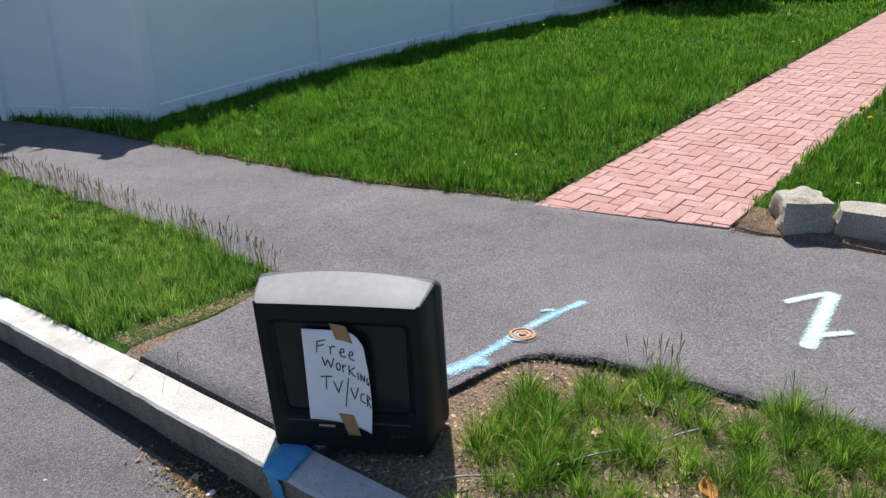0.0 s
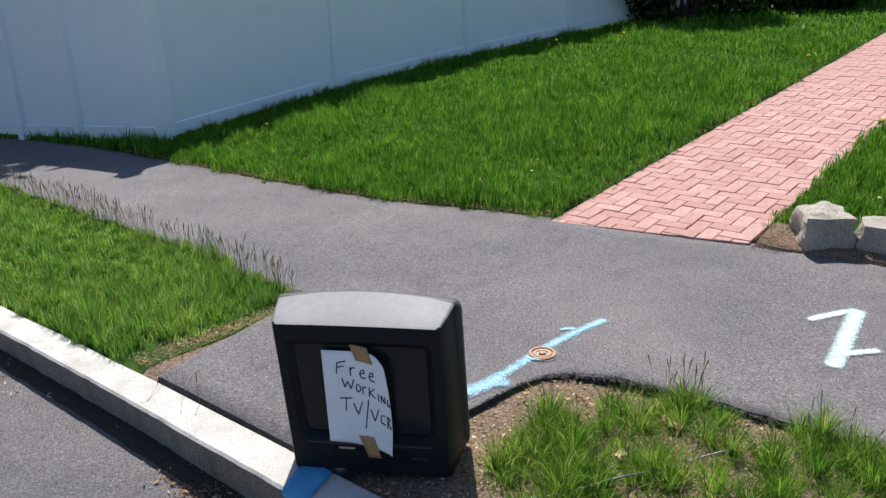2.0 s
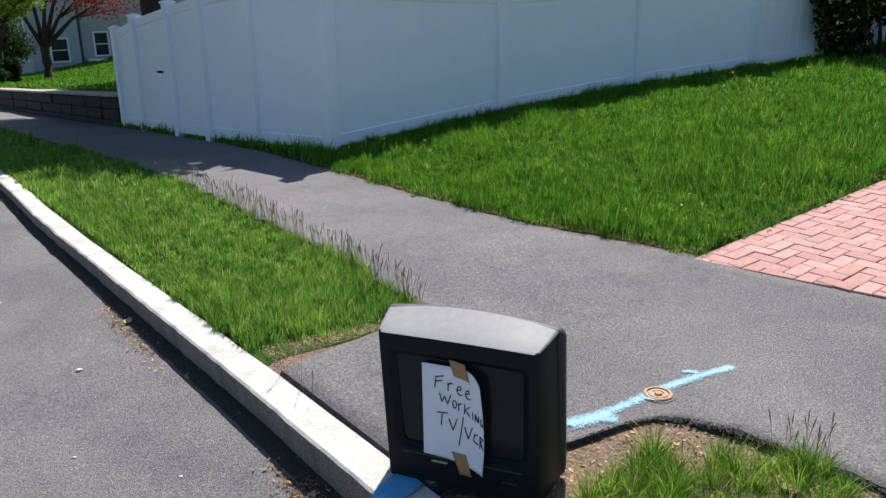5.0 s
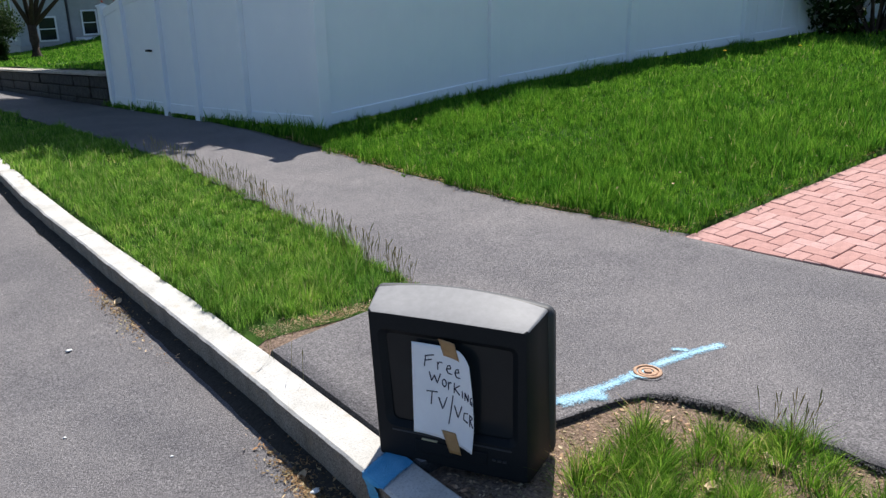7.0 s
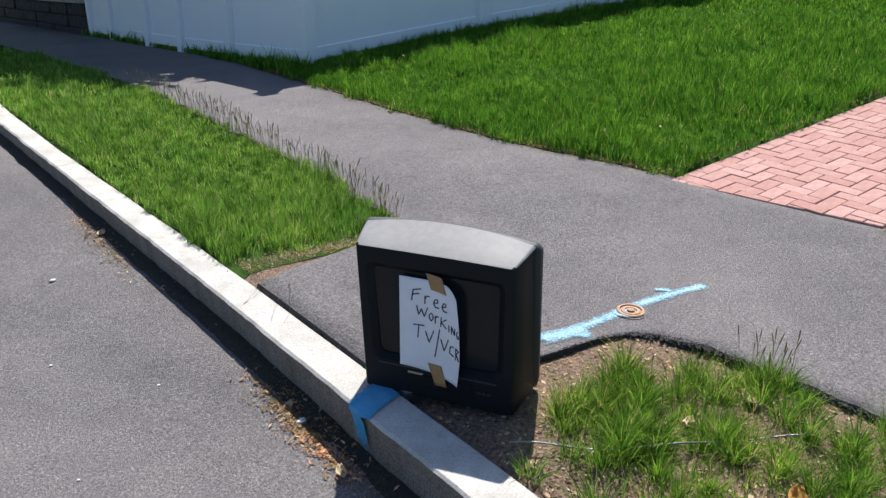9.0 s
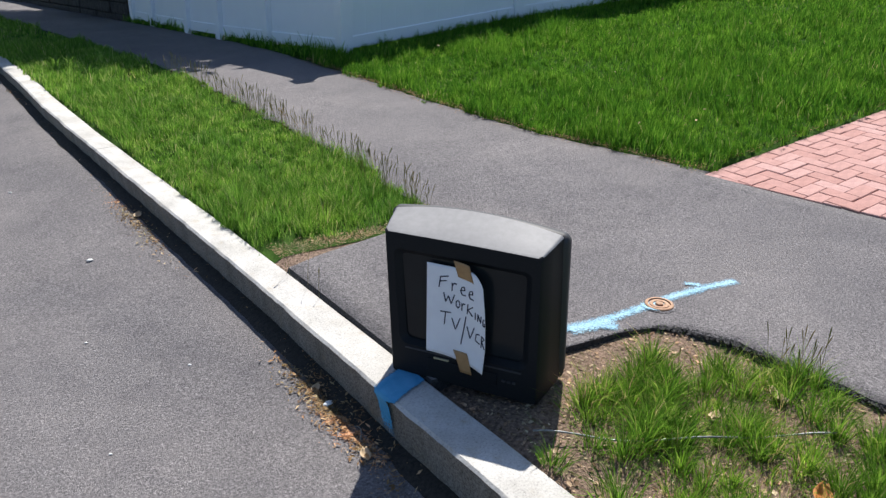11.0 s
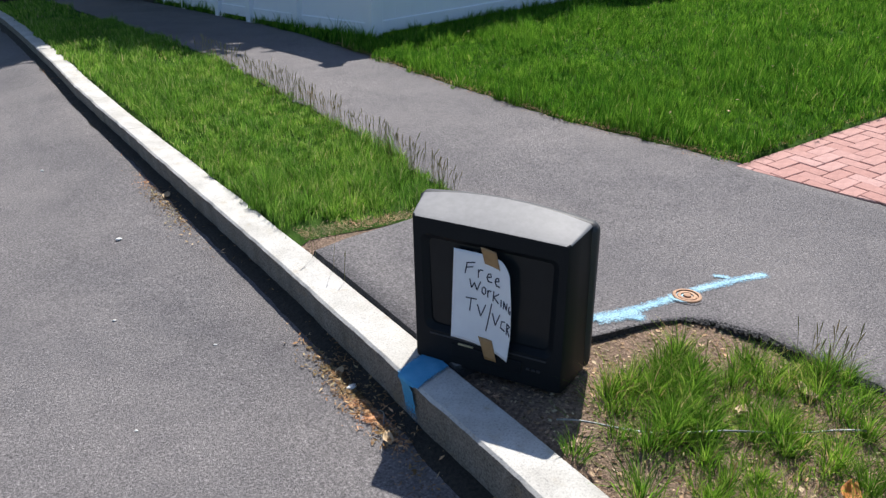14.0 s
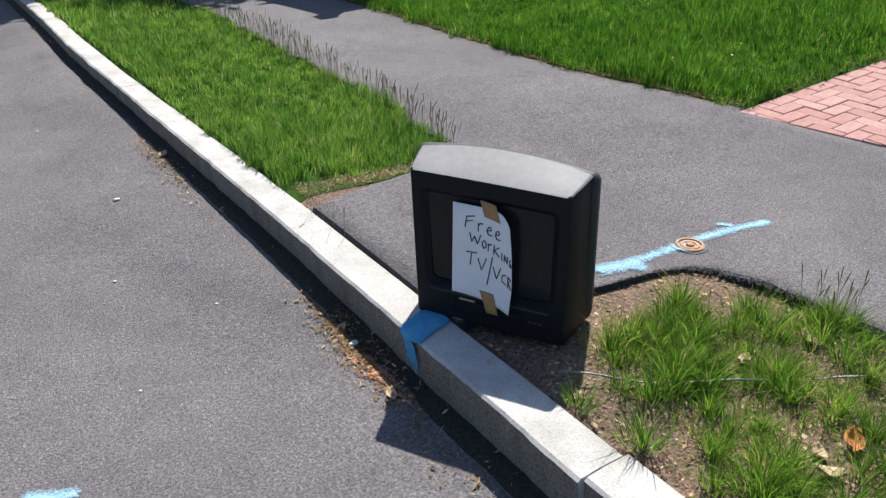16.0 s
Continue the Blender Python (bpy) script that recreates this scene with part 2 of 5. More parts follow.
def tube(bm, pts, radii, sides=8, cap=True):
    rings = []
    for i, p in enumerate(pts):
        p = Vector(p)
        a = Vector(pts[max(i - 1, 0)])
        b = Vector(pts[min(i + 1, len(pts) - 1)])
        q = (b - a).to_track_quat("Z", "Y")
        r = radii[i] if isinstance(radii, (list, tuple)) else radii
        rings.append([bm.verts.new(p + q @ Vector((math.cos(k * math.tau / sides) * r, math.sin(k * math.tau / sides) * r, 0))) for k in range(sides)])
    for a, b in zip(rings, rings[1:]):
        for k in range(sides):
            bm.faces.new((a[k], a[(k + 1) % sides], b[(k + 1) % sides], b[k]))
    if cap:
        bm.faces.new(rings[0][::-1])
        bm.faces.new(rings[-1])
    return rings


def lathe(bm, profile, sides=32):
    rings = [[bm.verts.new((r * math.cos(k * math.tau / sides), r * math.sin(k * math.tau / sides), z)) for k in range(sides)] for r, z in profile]
    for a, b in zip(rings, rings[1:]):
        for k in range(sides):
            bm.faces.new((a[k], a[(k + 1) % sides], b[(k + 1) % sides], b[k]))
    bm.faces.new(rings[0][::-1])
    bm.faces.new(rings[-1])


RNG = np.random.default_rng(7)


def waves(seed, n=14, low=0.5, high=6.0):
    """A smooth random field over the plan, about -1 to 1."""
    r = np.random.default_rng(seed)
    f = np.exp(r.uniform(math.log(low), math.log(high), n))
    a = r.uniform(0, math.tau, n)
    ph = r.uniform(0, math.tau, n)
    kx, ky = f * np.cos(a), f * np.sin(a)
    def field(x, y):
        x, y = np.asarray(x, float), np.asarray(y, float)
        return np.sin(x[..., None] * kx + y[..., None] * ky + ph).sum(-1) / math.sqrt(n / 2) / 1.6
    return field


FIELD_A, FIELD_B, FIELD_C = waves(1), waves(2, low=3, high=20), waves(3, low=12, high=60)

# ---- lie of the land ----
def fall(y):
    """The street's own level: flat near by, falling away up the road."""
    y = np.asarray(y, float)
    far = -0.072 - 0.072 * (np.minimum(y, 60.0) - 5.0)
    return np.where(y < 3.0, 0.0, np.where(y < 5.0, -0.018 * (y - 3.0) ** 2, far))


def lawn_level(x, y):
    x, y = np.asarray(x, float), np.asarray(y, float)
    keep = 1 - np.clip((x - 2.3) / 3.0, 0, 1)
    return fall(y) * keep + 0.014 + 0.016 * np.clip((x - walk_right(y)) / 0.14, 0, 1) + 0.052 * np.clip(x - 2.25, 0, 12)


def drift(y):
    """How far the kerb wanders from its straight line."""
    return np.interp(y, [0.8, 1.8, 2.6, 3.1, 3.8, 4.5, 5.3, 7.1, 8.6, 11, 30], [0, -0.012, -0.026, -0.037, -0.032, 0.005, 0.05, 0.15, 0.22, 0.28, 0.3])


def walk_right(y):
    """The sidewalk's edge along the lawn."""
    return np.interp(y, [-8, -3, -1.0, -0.3, 0.26, 0.65, 1.06, 1.37, 1.74, 2.23, 2.73, 3.5, 4.5, 6, 30],
                    [2.75, 2.6, 2.47, 2.42, 2.35, 2.25, 2.15, 2.07, 2.0, 1.97, 1.93, 1.93, 2.0, 2.1, 2.12])


def walk_left(y):
    """The sidewalk's edge along the verge; it widens to the kerb in one place."""
    return np.interp(y, [-8, -3, -1.2, -0.9, -0.57, -0.39, -0.27, -0.2, -0.165, -0.135, -0.05, 0.80, 0.84, 0.87, 0.93, 1.05, 1.7, 2.5, 3.7, 6, 30],
                    [1.25, 1.2, 1.08, 1.03, 1.01, 0.98, 0.93, 0.86, 0.78, 0.59, 0.135, 0.135, 0.30, 0.55, 0.83, 0.87, 0.92, 0.95, 0.97, 1.05, 1.15])


def sheet(name, xs, ys, level, mat, label="", category="", edge=None, kind="structure", thick=0.0, rim_mat=None):
    """A sheet over the plan; xs runs from 0 to 1 between the two edge curves, or is plain metres."""
    ys = np.asarray(ys, float)
    u = np.asarray(xs, float)
    if edge:
        l, r = edge[0](ys), edge[1](ys)
        X = l[:, None] + (r - l)[:, None] * u[None, :]
    else:
        X = np.repeat(u[None, :], len(ys), 0)
    Y = np.repeat(ys[:, None], X.shape[1], 1)
    Z = level(X, Y)
    nx = X.shape[1]
    verts = np.stack([X, Y, Z], -1).reshape(-1, 3).tolist()
    faces = [(j * nx + i, j * nx + i + 1, (j + 1) * nx + i + 1, (j + 1) * nx + i) for j in range(len(ys) - 1) for i in range(nx - 1)]
    flat = len(faces)
    if thick:
        rim = [j * nx for j in range(len(ys))], [j * nx + nx - 1 for j in range(len(ys))]
        for side, line in enumerate(rim):
            low = len(verts)
            for k in line:
                x, y, z = verts[k]
                d = 0.015 + 0.012 * float(FIELD_C(1.0, y * 2.3))
                verts.append((x + (d if side else -d), y, z - thick))
            for k in range(len(line) - 1):
                q = (line[k], line[k + 1], low + k + 1, low + k)
                faces.append(q if side == 0 else q[::-1])
    ob = arrays(name, verts, faces, mat)
    ob.data.polygons.foreach_set("use_smooth", [k < flat for k in range(len(ob.data.polygons))])
    if rim_mat:
        ob.data.materials.append(rim_mat)
        ob.data.polygons.foreach_set("material_index", [int(k >= flat) for k in range(len(ob.data.polygons))])
    return tagged(ob, label, category, kind=kind)


def dense(a, b, near0, near1, fine, coarse):
    return np.unique(np.concatenate([np.arange(a, near0, coarse), np.arange(near0, near1, fine), np.arange(near1, b + coarse, coarse)]).round(4))


ROAD_Z = -0.146
sheet("ground", np.linspace(-400, 400, 41), np.concatenate([np.linspace(-400, 0, 11), np.linspace(3, 60, 20), np.linspace(80, 500, 12)]), lambda X, Y: fall(Y) - 0.7 + 0 * X, MAT_TURF, "grass-covered ground reaching the horizon", "ground")


def road_level(x, y):
    """The asphalt, lapped up a little towards the kerb's foot along the verge."""
    x, y = np.asarray(x, float), np.asarray(y, float)
    lap = np.interp(y, [-0.1, 0.5, 1.5, 3.0, 30], [0.0, 0.022, 0.028, 0.05, 0.05]) * np.clip((x - drift(y) + 0.42) / 0.3, 0, 1)
    return fall(y) + ROAD_Z + lap + 0.02 * np.clip(-x / 4, 0, 1)


sheet("road", dense(-9.0, 0.4, -1.6, 0.0, 0.04, 0.4), dense(-14, 60, -1.0, 3.0, 0.05, 0.3),
      lambda X, Y: road_level(X, Y) + 0.0025 * FIELD_A(X, Y) * np.clip(-X / 0.2, 0, 1), MAT_ROAD, "worn grey asphalt road beside the granite kerb", "road")
WOB = 0.012
sheet("pavement", np.linspace(0, 1, 26), dense(-8, 30, -1.8, 4.0, 0.0125, 0.2),
      lambda X, Y: fall(Y) + 0.012 + 0.004 * FIELD_A(X, Y), MAT_WALK, "grey asphalt sidewalk with ragged edges", "sidewalk",
      edge=(lambda y: walk_left(y) + (WOB * FIELD_C(y * 0 + 3, y) + 0.005 * FIELD_C(y * 0 + 1, y * 3.1)) * (walk_left(y) > 0.2), lambda y: np.where((y > -0.285) & (y < 0.645), 2.231 + 0.2 * (0.63 - y), walk_right(y) + 0.025 + WOB * FIELD_C(y * 0 + 9, y))), thick=0.05, rim_mat=MAT_TAR)
sheet("lawn_soil", np.concatenate([np.linspace(0, 0.3, 16), np.linspace(0.33, 1, 14)]), dense(-8, 9.0, -1, 4.6, 0.08, 0.4),
      lambda X, Y: lawn_level(X, Y) - 0.012 + 0.006 * FIELD_A(X, Y) - 0.05 * ((Y > -0.3) & (Y < 0.66) & (X > 2.2)), MAT_TURF, "mown lawn earth under the grass", "lawn",
      edge=(lambda y: walk_right(y) - 0.004, lambda y: y * 0 + 22.0), thick=0.05, rim_mat=MAT_SOIL)
def verge_level(X, Y):
    return fall(Y) - 0.012 + 0.010 * FIELD_B(X, Y) - 0.02 * np.clip((drift(Y) + 0.16 - X) / 0.03, 0, 1)


VERGE = (lambda y: drift(y) + 0.115, lambda y: np.maximum(walk_left(y) + 0.06, 0.2))
sheet("verge_soil", np.linspace(0, 1, 14), dense(-8, 0.95, -1.6, 0.95, 0.05, 0.3)[:-1], verge_level, MAT_SOIL, "bare brown soil with wood chips behind the kerb", "soil", edge=VERGE)
sheet("verge_turf", np.linspace(0, 1, 14), dense(0.9, 30, 0.9, 6, 0.05, 0.3), lambda X, Y: verge_level(X, Y) + 0.003, MAT_TURF, "matted turf under the verge grass", "lawn", edge=VERGE)

# dark grit gathered along the kerb's foot, its colour also holding the kerb's shade
sheet("gutter_dirt_shade", np.linspace(0, 1, 8), dense(-7, 14, -1.0, 4.0, 0.03, 0.2),
      lambda X, Y: road_level(X, Y) - 0.004 + 0.009 * np.clip((X - drift(Y) + 0.05) / 0.025, 0, 1) + 0.010 * np.clip((X - drift(Y) + 0.06) / 0.07, 0, 1) + 0.002 * FIELD_C(X, Y), MAT_GRIT_SHADE, "black grit and painted-in shade along the foot of the kerb", "dirt",
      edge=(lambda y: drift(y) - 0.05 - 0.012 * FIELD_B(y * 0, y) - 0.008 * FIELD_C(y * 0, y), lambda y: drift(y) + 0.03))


# ---- kerb: long granite blocks ----
def kerb_block(y0, y1, parent, first):
    bm = bmesh.new()
    n = max(4, int((y1 - y0) / 0.025))
    rows = []
    for i in range(n + 1):
        y = y0 + 0.002 + (y1 - y0 - 0.004) * i / n
        z = float(fall(y))
        wob = 0.001 * float(FIELD_B(0.0, y)) + 0.002 * float(FIELD_C(2.0, y)) + 0.0012 * float(FIELD_C(2.0, y * 4.3))
        back = float(np.interp(y, [0.6, 2.4], [0.132, 0.112])) + 0.003 * float(FIELD_B(4.0, y))
        off = float(drift(y)) + (0.014 if y1 < -0.6 else 0.0)
        ring = [(0.02, -0.32), (0.012 + wob, -0.1), (0.006 + wob, -0.03), (0.0 + wob, -0.007), (0.008 + wob * 0.5, 0.0), (0.06, 0.001 + 0.002 * float(FIELD_C(7.0, y))), (back - 0.008, 0.0), (back, -0.007), (back, -0.32)]
        rows.append([bm.verts.new((x + off, y, z + h)) for x, h in ring])
    for a, b in zip(rows, rows[1:]):
        for k in range(len(a) - 1):
            f = bm.faces.new((a[k], a[k + 1], b[k + 1], b[k]))
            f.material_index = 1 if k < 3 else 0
    bm.faces.new(rows[0][::-1])
    bm.faces.new(rows[-1])
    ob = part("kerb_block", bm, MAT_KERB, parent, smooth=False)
    ob.data.materials.append(MAT_KERB_FACE_SHADE)
    return ob


kerb = tagged(base("kerb", 0, 0, 0), "pale granite kerb blocks, sunlit on top, along the road", "kerb", kind="structure")
cuts = [-7.0, -4.9, -2.6, -0.665, -0.028, 2.62, 4.7, 6.9, 9.1, 11.4, 13.6, 16.0, 20.0, 24.0, 28.0]
for a, b in zip(cuts, cuts[1:]):
    kerb_block(a, b, kerb, a)


# ---- the television on the kerb ----
TV = pose(0.2015, -0.0715, 0.0, 0, 0, -59.5)


def shell_ring(bm, y, half_top, half_low, z0, z1, r, crown=0.0, lean=0.0):
    """A closed rounded outline across the television, seen from the front."""
    pts = []
    for cx, cz, a0 in ((1, 1, 0), (-1, 1, 90), (-1, 0, 180), (1, 0, 270)):
        half = half_top if cz else half_low
        rr = r if cz else min(r * 1.4, 0.026)
        for k in range(7):
            a = radians(a0 + 90 * k / 6)
            pts.append((cx * (half - rr) + rr * math.cos(a), (z1 - rr if cz else z0 + rr) + rr * math.sin(a)))
    full = []
    for (xa, za), (xb, zb) in zip(pts, pts[1:] + pts[:1]):
        n = 8 if abs(xa - xb) > 0.1 or abs(za - zb) > 0.1 else 1
        full += [(xa + (xb - xa) * k / n, za + (zb - za) * k / n) for k in range(n)]
    ring = []
    for x, z in full:
        h = (z - z0) / (z1 - z0)
        ring.append(bm.verts.new((x + 0.030 * (1 - z / 0.41), y - lean * (1 - h), z + crown * h * max(0.0, 1 - (x / half_top) ** 2))))
    return ring


def bridge(bm, a, b):
    n = len(a)
    for k in range(n):
        bm.faces.new((a[k], a[(k + 1) % n], b[(k + 1) % n], b[k]))


def television():
    tv = base("television", 0, 0, 0)
    tv.matrix_world = TV
    tagged(tv, "charcoal plastic tube television with a taped paper sign, on the kerb", "television")
    lean = 0.034
    # front cabinet with the opening for the tube
    bm = bmesh.new()
    rings = [shell_ring(bm, 0.116, 0.239, 0.228, -0.002, 0.420, 0.010, 0.026, lean * 0.4),
             shell_ring(bm, 0.06, 0.228, 0.219, -0.002, 0.411, 0.008, 0.014, lean * 0.7),
             shell_ring(bm, 0.008, 0.217, 0.209, -0.002, 0.403, 0.006, 0.002, lean),
             shell_ring(bm, 0.0, 0.212, 0.204, 0.002, 0.399, 0.008, 0.002, lean)]
    for a, b in zip(rings, rings[1:]):
        bridge(bm, b, a)
    rim = shell_ring(bm, 0.0, 0.19, 0.182, 0.09, 0.358, 0.02, 0.0, lean * 0.78)
    for v, w in zip(rim, rings[-1]):
        v.co.y = -lean * (1 - v.co.z / 0.4)
    bridge(bm, rim, rings[-1])
    inner = shell_ring(bm, 0.010, 0.172, 0.165, 0.104, 0.342, 0.012, 0.0, lean * 0.65)
    bridge(bm, inner, rim)
    for f in bm.faces:
        f.smooth = True
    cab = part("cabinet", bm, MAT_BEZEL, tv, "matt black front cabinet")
    # upper faces get the plastic coloured for sheen
    cab.data.materials.append(MAT_TOP_SHEEN)
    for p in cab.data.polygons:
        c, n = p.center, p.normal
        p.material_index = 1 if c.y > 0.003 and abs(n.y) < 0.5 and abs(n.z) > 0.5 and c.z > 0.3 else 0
    cab.modifiers.new("edge", "EDGE_SPLIT").split_angle = radians(32)
    # tube face, slightly bulged
    bm = bmesh.new()
    n, m = 16, 12
    grid = []
    for j in range(m + 1):
        row = []
        for i in range(n + 1):
            u, v = i / n * 2 - 1, j / m * 2 - 1
            z = 0.223 + v * 0.121
            row.append(bm.verts.new((u * 0.172 + 0.030 * (1 - z / 0.41), 0.011 - lean * (1 - z / 0.4) * 0.9 - 0.011 * (1 - u * u) * (1 - v * v * 0.8) + 0.004, z)))
        grid.append(row)
    for j in range(m):
        for i in range(n):
            bm.faces.new((grid[j][i], grid[j][i + 1], grid[j + 1][i + 1], grid[j + 1][i]))
    part("screen", bm, MAT_SCREEN, tv, "dark glossy picture tube glass", smooth=True)
    # rear shell
    bm = bmesh.new()
    rs = [shell_ring(bm, 0.106, 0.234, 0.222, 0.0, 0.408, 0.02, 0.022),
          shell_ring(bm, 0.119, 0.249, 0.237, 0.0, 0.419, 0.016, 0.022),
          shell_ring(bm, 0.142, 0.251, 0.236, 0.0, 0.419, 0.02, 0.020),
          shell_ring(bm, 0.18, 0.225, 0.185, 0.006, 0.39, 0.035, 0.008),
          shell_ring(bm, 0.27, 0.175, 0.15, 0.012, 0.31, 0.03, 0.004),
          shell_ring(bm, 0.35, 0.15, 0.13, 0.02, 0.27, 0.03, 0.0)]
    for a, b in zip(rs, rs[1:]):
        bridge(bm, a, b)
    bm.faces.new(rs[-1])
    bm.faces.new(rs[0][::-1])
    part("rear_shell", bm, MAT_CAB, tv, "charcoal rear housing", smooth=True)
    # cassette flap, control strip and the small maker's bar
    def on_face(z):
        return -lean * (1 - z / 0.4)
    bm = bmesh.new()
    box(bm, -0.074, 0.126, on_face(0.05) - 0.004, on_face(0.05) + 0.01, 0.030, 0.066, 0.002)
    part("cassette_flap", bm, MAT_BEZEL, tv, "black cassette slot flap")
    bm = bmesh.new()
    box(bm, -0.141, 0.189, on_face(0.08) - 0.002, on_face(0.08) + 0.01, 0.078, 0.083, 0.001)
    part("trim_strip", bm, MAT_CAB, tv, "thin moulded strip")
    bm = bmesh.new()
    box(bm, -0.055, -0.012, on_face(0.07) - 0.005, on_face(0.07), 0.0675, 0.0705)
    part("maker_bar", bm, MAT_BAR, tv, "small pale printed bar")
    for x in (0.144, 0.158, 0.172):
        bm = bmesh.new()
        box(bm, x - 0.005, x + 0.005, on_face(0.05) - 0.004, on_face(0.05) + 0.004, 0.046, 0.052, 0.001)
        part("button", bm, MAT_CAB, tv)
    for x in (-0.12, 0.18):
        bm = bmesh.new()
        box(bm, x - 0.012, x + 0.012, 0.0, 0.03, -0.002, 0.01, 0.002)
        part("foot", bm, MAT_BEZEL, tv)
    return tv


television()

# paper sign, curling away from the tube along one side
PW, PH = 0.178, 0.25


def paper_at(u, v, lift=0.0):
    """Place on the sheet in the television's frame; u across, v down."""
    curl = max(0.0, (u - 0.35) / 0.65)
    z = 0.337 - v * PH - 0.022 * u * u * v - 0.03 * max(0.0, (u - 0.74) / 0.26) ** 2 * max(0.0, 1 - v * 3)
    y = -0.034 * (1 - z / 0.4) - 0.004 - 0.034 * curl ** 1.8 * (0.55 + 0.45 * math.sin(math.pi * min(1.0, 0.25 + v)))
    x = -0.087 + u * PW + 0.010 * v - 0.010 * curl ** 2 + 0.008 * math.sin(v * math.pi) * curl
    return Vector((x, y - lift, z))


def paper_sign():
    sign = base("paper_sign", 0, 0, 0)
    sign.matrix_world = TV
    tagged(sign, "white paper sign lettered in black, taped to the television", "sign")
    bm = bmesh.new()
    nu, nv = 22, 26
    g = [[bm.verts.new(paper_at(i / nu, j / nv)) for i in range(nu + 1)] for j in range(nv + 1)]
    for j in range(nv):
        for i in range(nu):
            bm.faces.new((g[j][i], g[j + 1][i], g[j + 1][i + 1], g[j][i + 1]))
    sheet_ob = part("sheet", bm, MAT_PAPER, sign, "curled white paper sheet", smooth=True)
    sol = sheet_ob.modifiers.new("thick", "SOLIDIFY")
    sol.thickness, sol.offset = 0.0004, 0
    # letters as marker strokes: unit box, x right, y up
    glyph = {
        "F": [[(0.2, 1), (0.05, 0)], [(0.15, 1), (1, 1.2)], [(0.1, 0.55), (0.8, 0.75)]],
        "r": [[(0.1, 0.75), (0.1, 0)], [(0.1, 0.45), (0.4, 0.75), (0.85, 0.75)]],
        "e": [[(0, 0.35), (0.8, 0.5), (0.7, 0.78), (0.3, 0.7), (0.05, 0.35), (0.3, 0.02), (0.95, 0.05)]],
        "W": [[(0, 1), (0.2, 0.1), (0.45, 0.75), (0.7, 0), (1, 1)]],
        "o": [[(0.5, 0.8), (0.1, 0.6), (0.1, 0.2), (0.5, 0), (0.9, 0.25), (0.85, 0.65), (0.5, 0.8)]],
        "K": [[(0.15, 1), (0.05, 0)], [(0.95, 0.95), (0.15, 0.45), (0.9, 0)]],
        "I": [[(0.5, 0.7), (0.45, 0)]],
        "N": [[(0.05, 0), (0.1, 0.75), (0.8, 0.05), (0.95, 0.75)]],
        "G": [[(0.9, 0.75), (0.2, 0.6), (0.1, 0.1), (0.8, 0), (0.85, 0.35), (0.5, 0.35)]],
        "T": [[(0, 1), (1, 1.08)], [(0.5, 1.0), (0.4, 0)]],
        "V": [[(0, 0.85), (0.45, 0), (1, 1.05)]],
        "/": [[(0.95, 1.5), (0.1, -0.9)]],
        "C": [[(0.9, 0.85), (0.25, 0.75), (0.1, 0.2), (0.9, 0.08)]],
        "R": [[(0.1, 0), (0.15, 0.95), (0.85, 0.8), (0.2, 0.5), (0.9, 0)]],
    }

    def stroke(bm, pts, w):
        fine = []
        for (xa, ya), (xb, yb) in zip(pts, pts[1:]):
            fine += [(xa + (xb - xa) * k / 6, ya + (yb - ya) * k / 6) for k in range(6)]
        fine.append(pts[-1])
        tube(bm, [paper_at(u, v, 0.0008) for u, v in fine], w, 5)

    lines = (("Free", 0.185, 0.245, 0.115, [0.16, 0.1, 0.1, 0.1], 0.045, 0.10),
             ("WorKING", 0.27, 0.40, 0.105, [0.17, 0.075, 0.075, 0.115, 0.04, 0.08, 0.07], 0.02, 0.20),
             ("TV/VCR", 0.22, 0.645, 0.135, [0.17, 0.13, 0.09, 0.13, 0.1, 0.08], 0.015, 0.20))
    for word, u0, v0, h, widths, gap, drop in lines:
        bm = bmesh.new()
        u = u0
        for ch, w in zip(word, widths):
            v = v0 + drop * (u - u0) * 0.62
            for s in glyph[ch]:
                stroke(bm, [(min(0.985, u + x * w), v - y * h) for x, y in s], 0.0016)
            u += w + gap
        part("lettering", bm, MAT_INK, sign, f"black marker words {word}")
    # two strips of brown tape
    for name, pts in (("tape", [(0.42, -0.075), (0.70, -0.06), (0.78, 0.10), (0.50, 0.09)]),
                      ("tape", [(0.44, 0.90), (0.68, 0.88), (0.80, 1.08), (0.58, 1.12)])):
        bm = bmesh.new()
        g = []
        for j in range(7):
            row = []
            for i in range(7):
                s, t = i / 6, j / 6
                a = [pts[0][k] * (1 - s) + pts[1][k] * s for k in (0, 1)]
                b = [pts[3][k] * (1 - s) + pts[2][k] * s for k in (0, 1)]
                p = paper_at(a[0] * (1 - t) + b[0] * t, a[1] * (1 - t) + b[1] * t, 0.0014)
                row.append(bm.verts.new(p))
            g.append(row)
        for j in range(6):
            for i in range(6):
                bm.faces.new((g[j][i], g[j + 1][i], g[j + 1][i + 1], g[j][i + 1]))
        t_ob = part(name, bm, MAT_TAPE, sign, "brown packing tape strip", smooth=True)
        s_mod = t_ob.modifiers.new("thick", "SOLIDIFY")
        s_mod.thickness, s_mod.offset = 0.0003, 0


paper_sign()


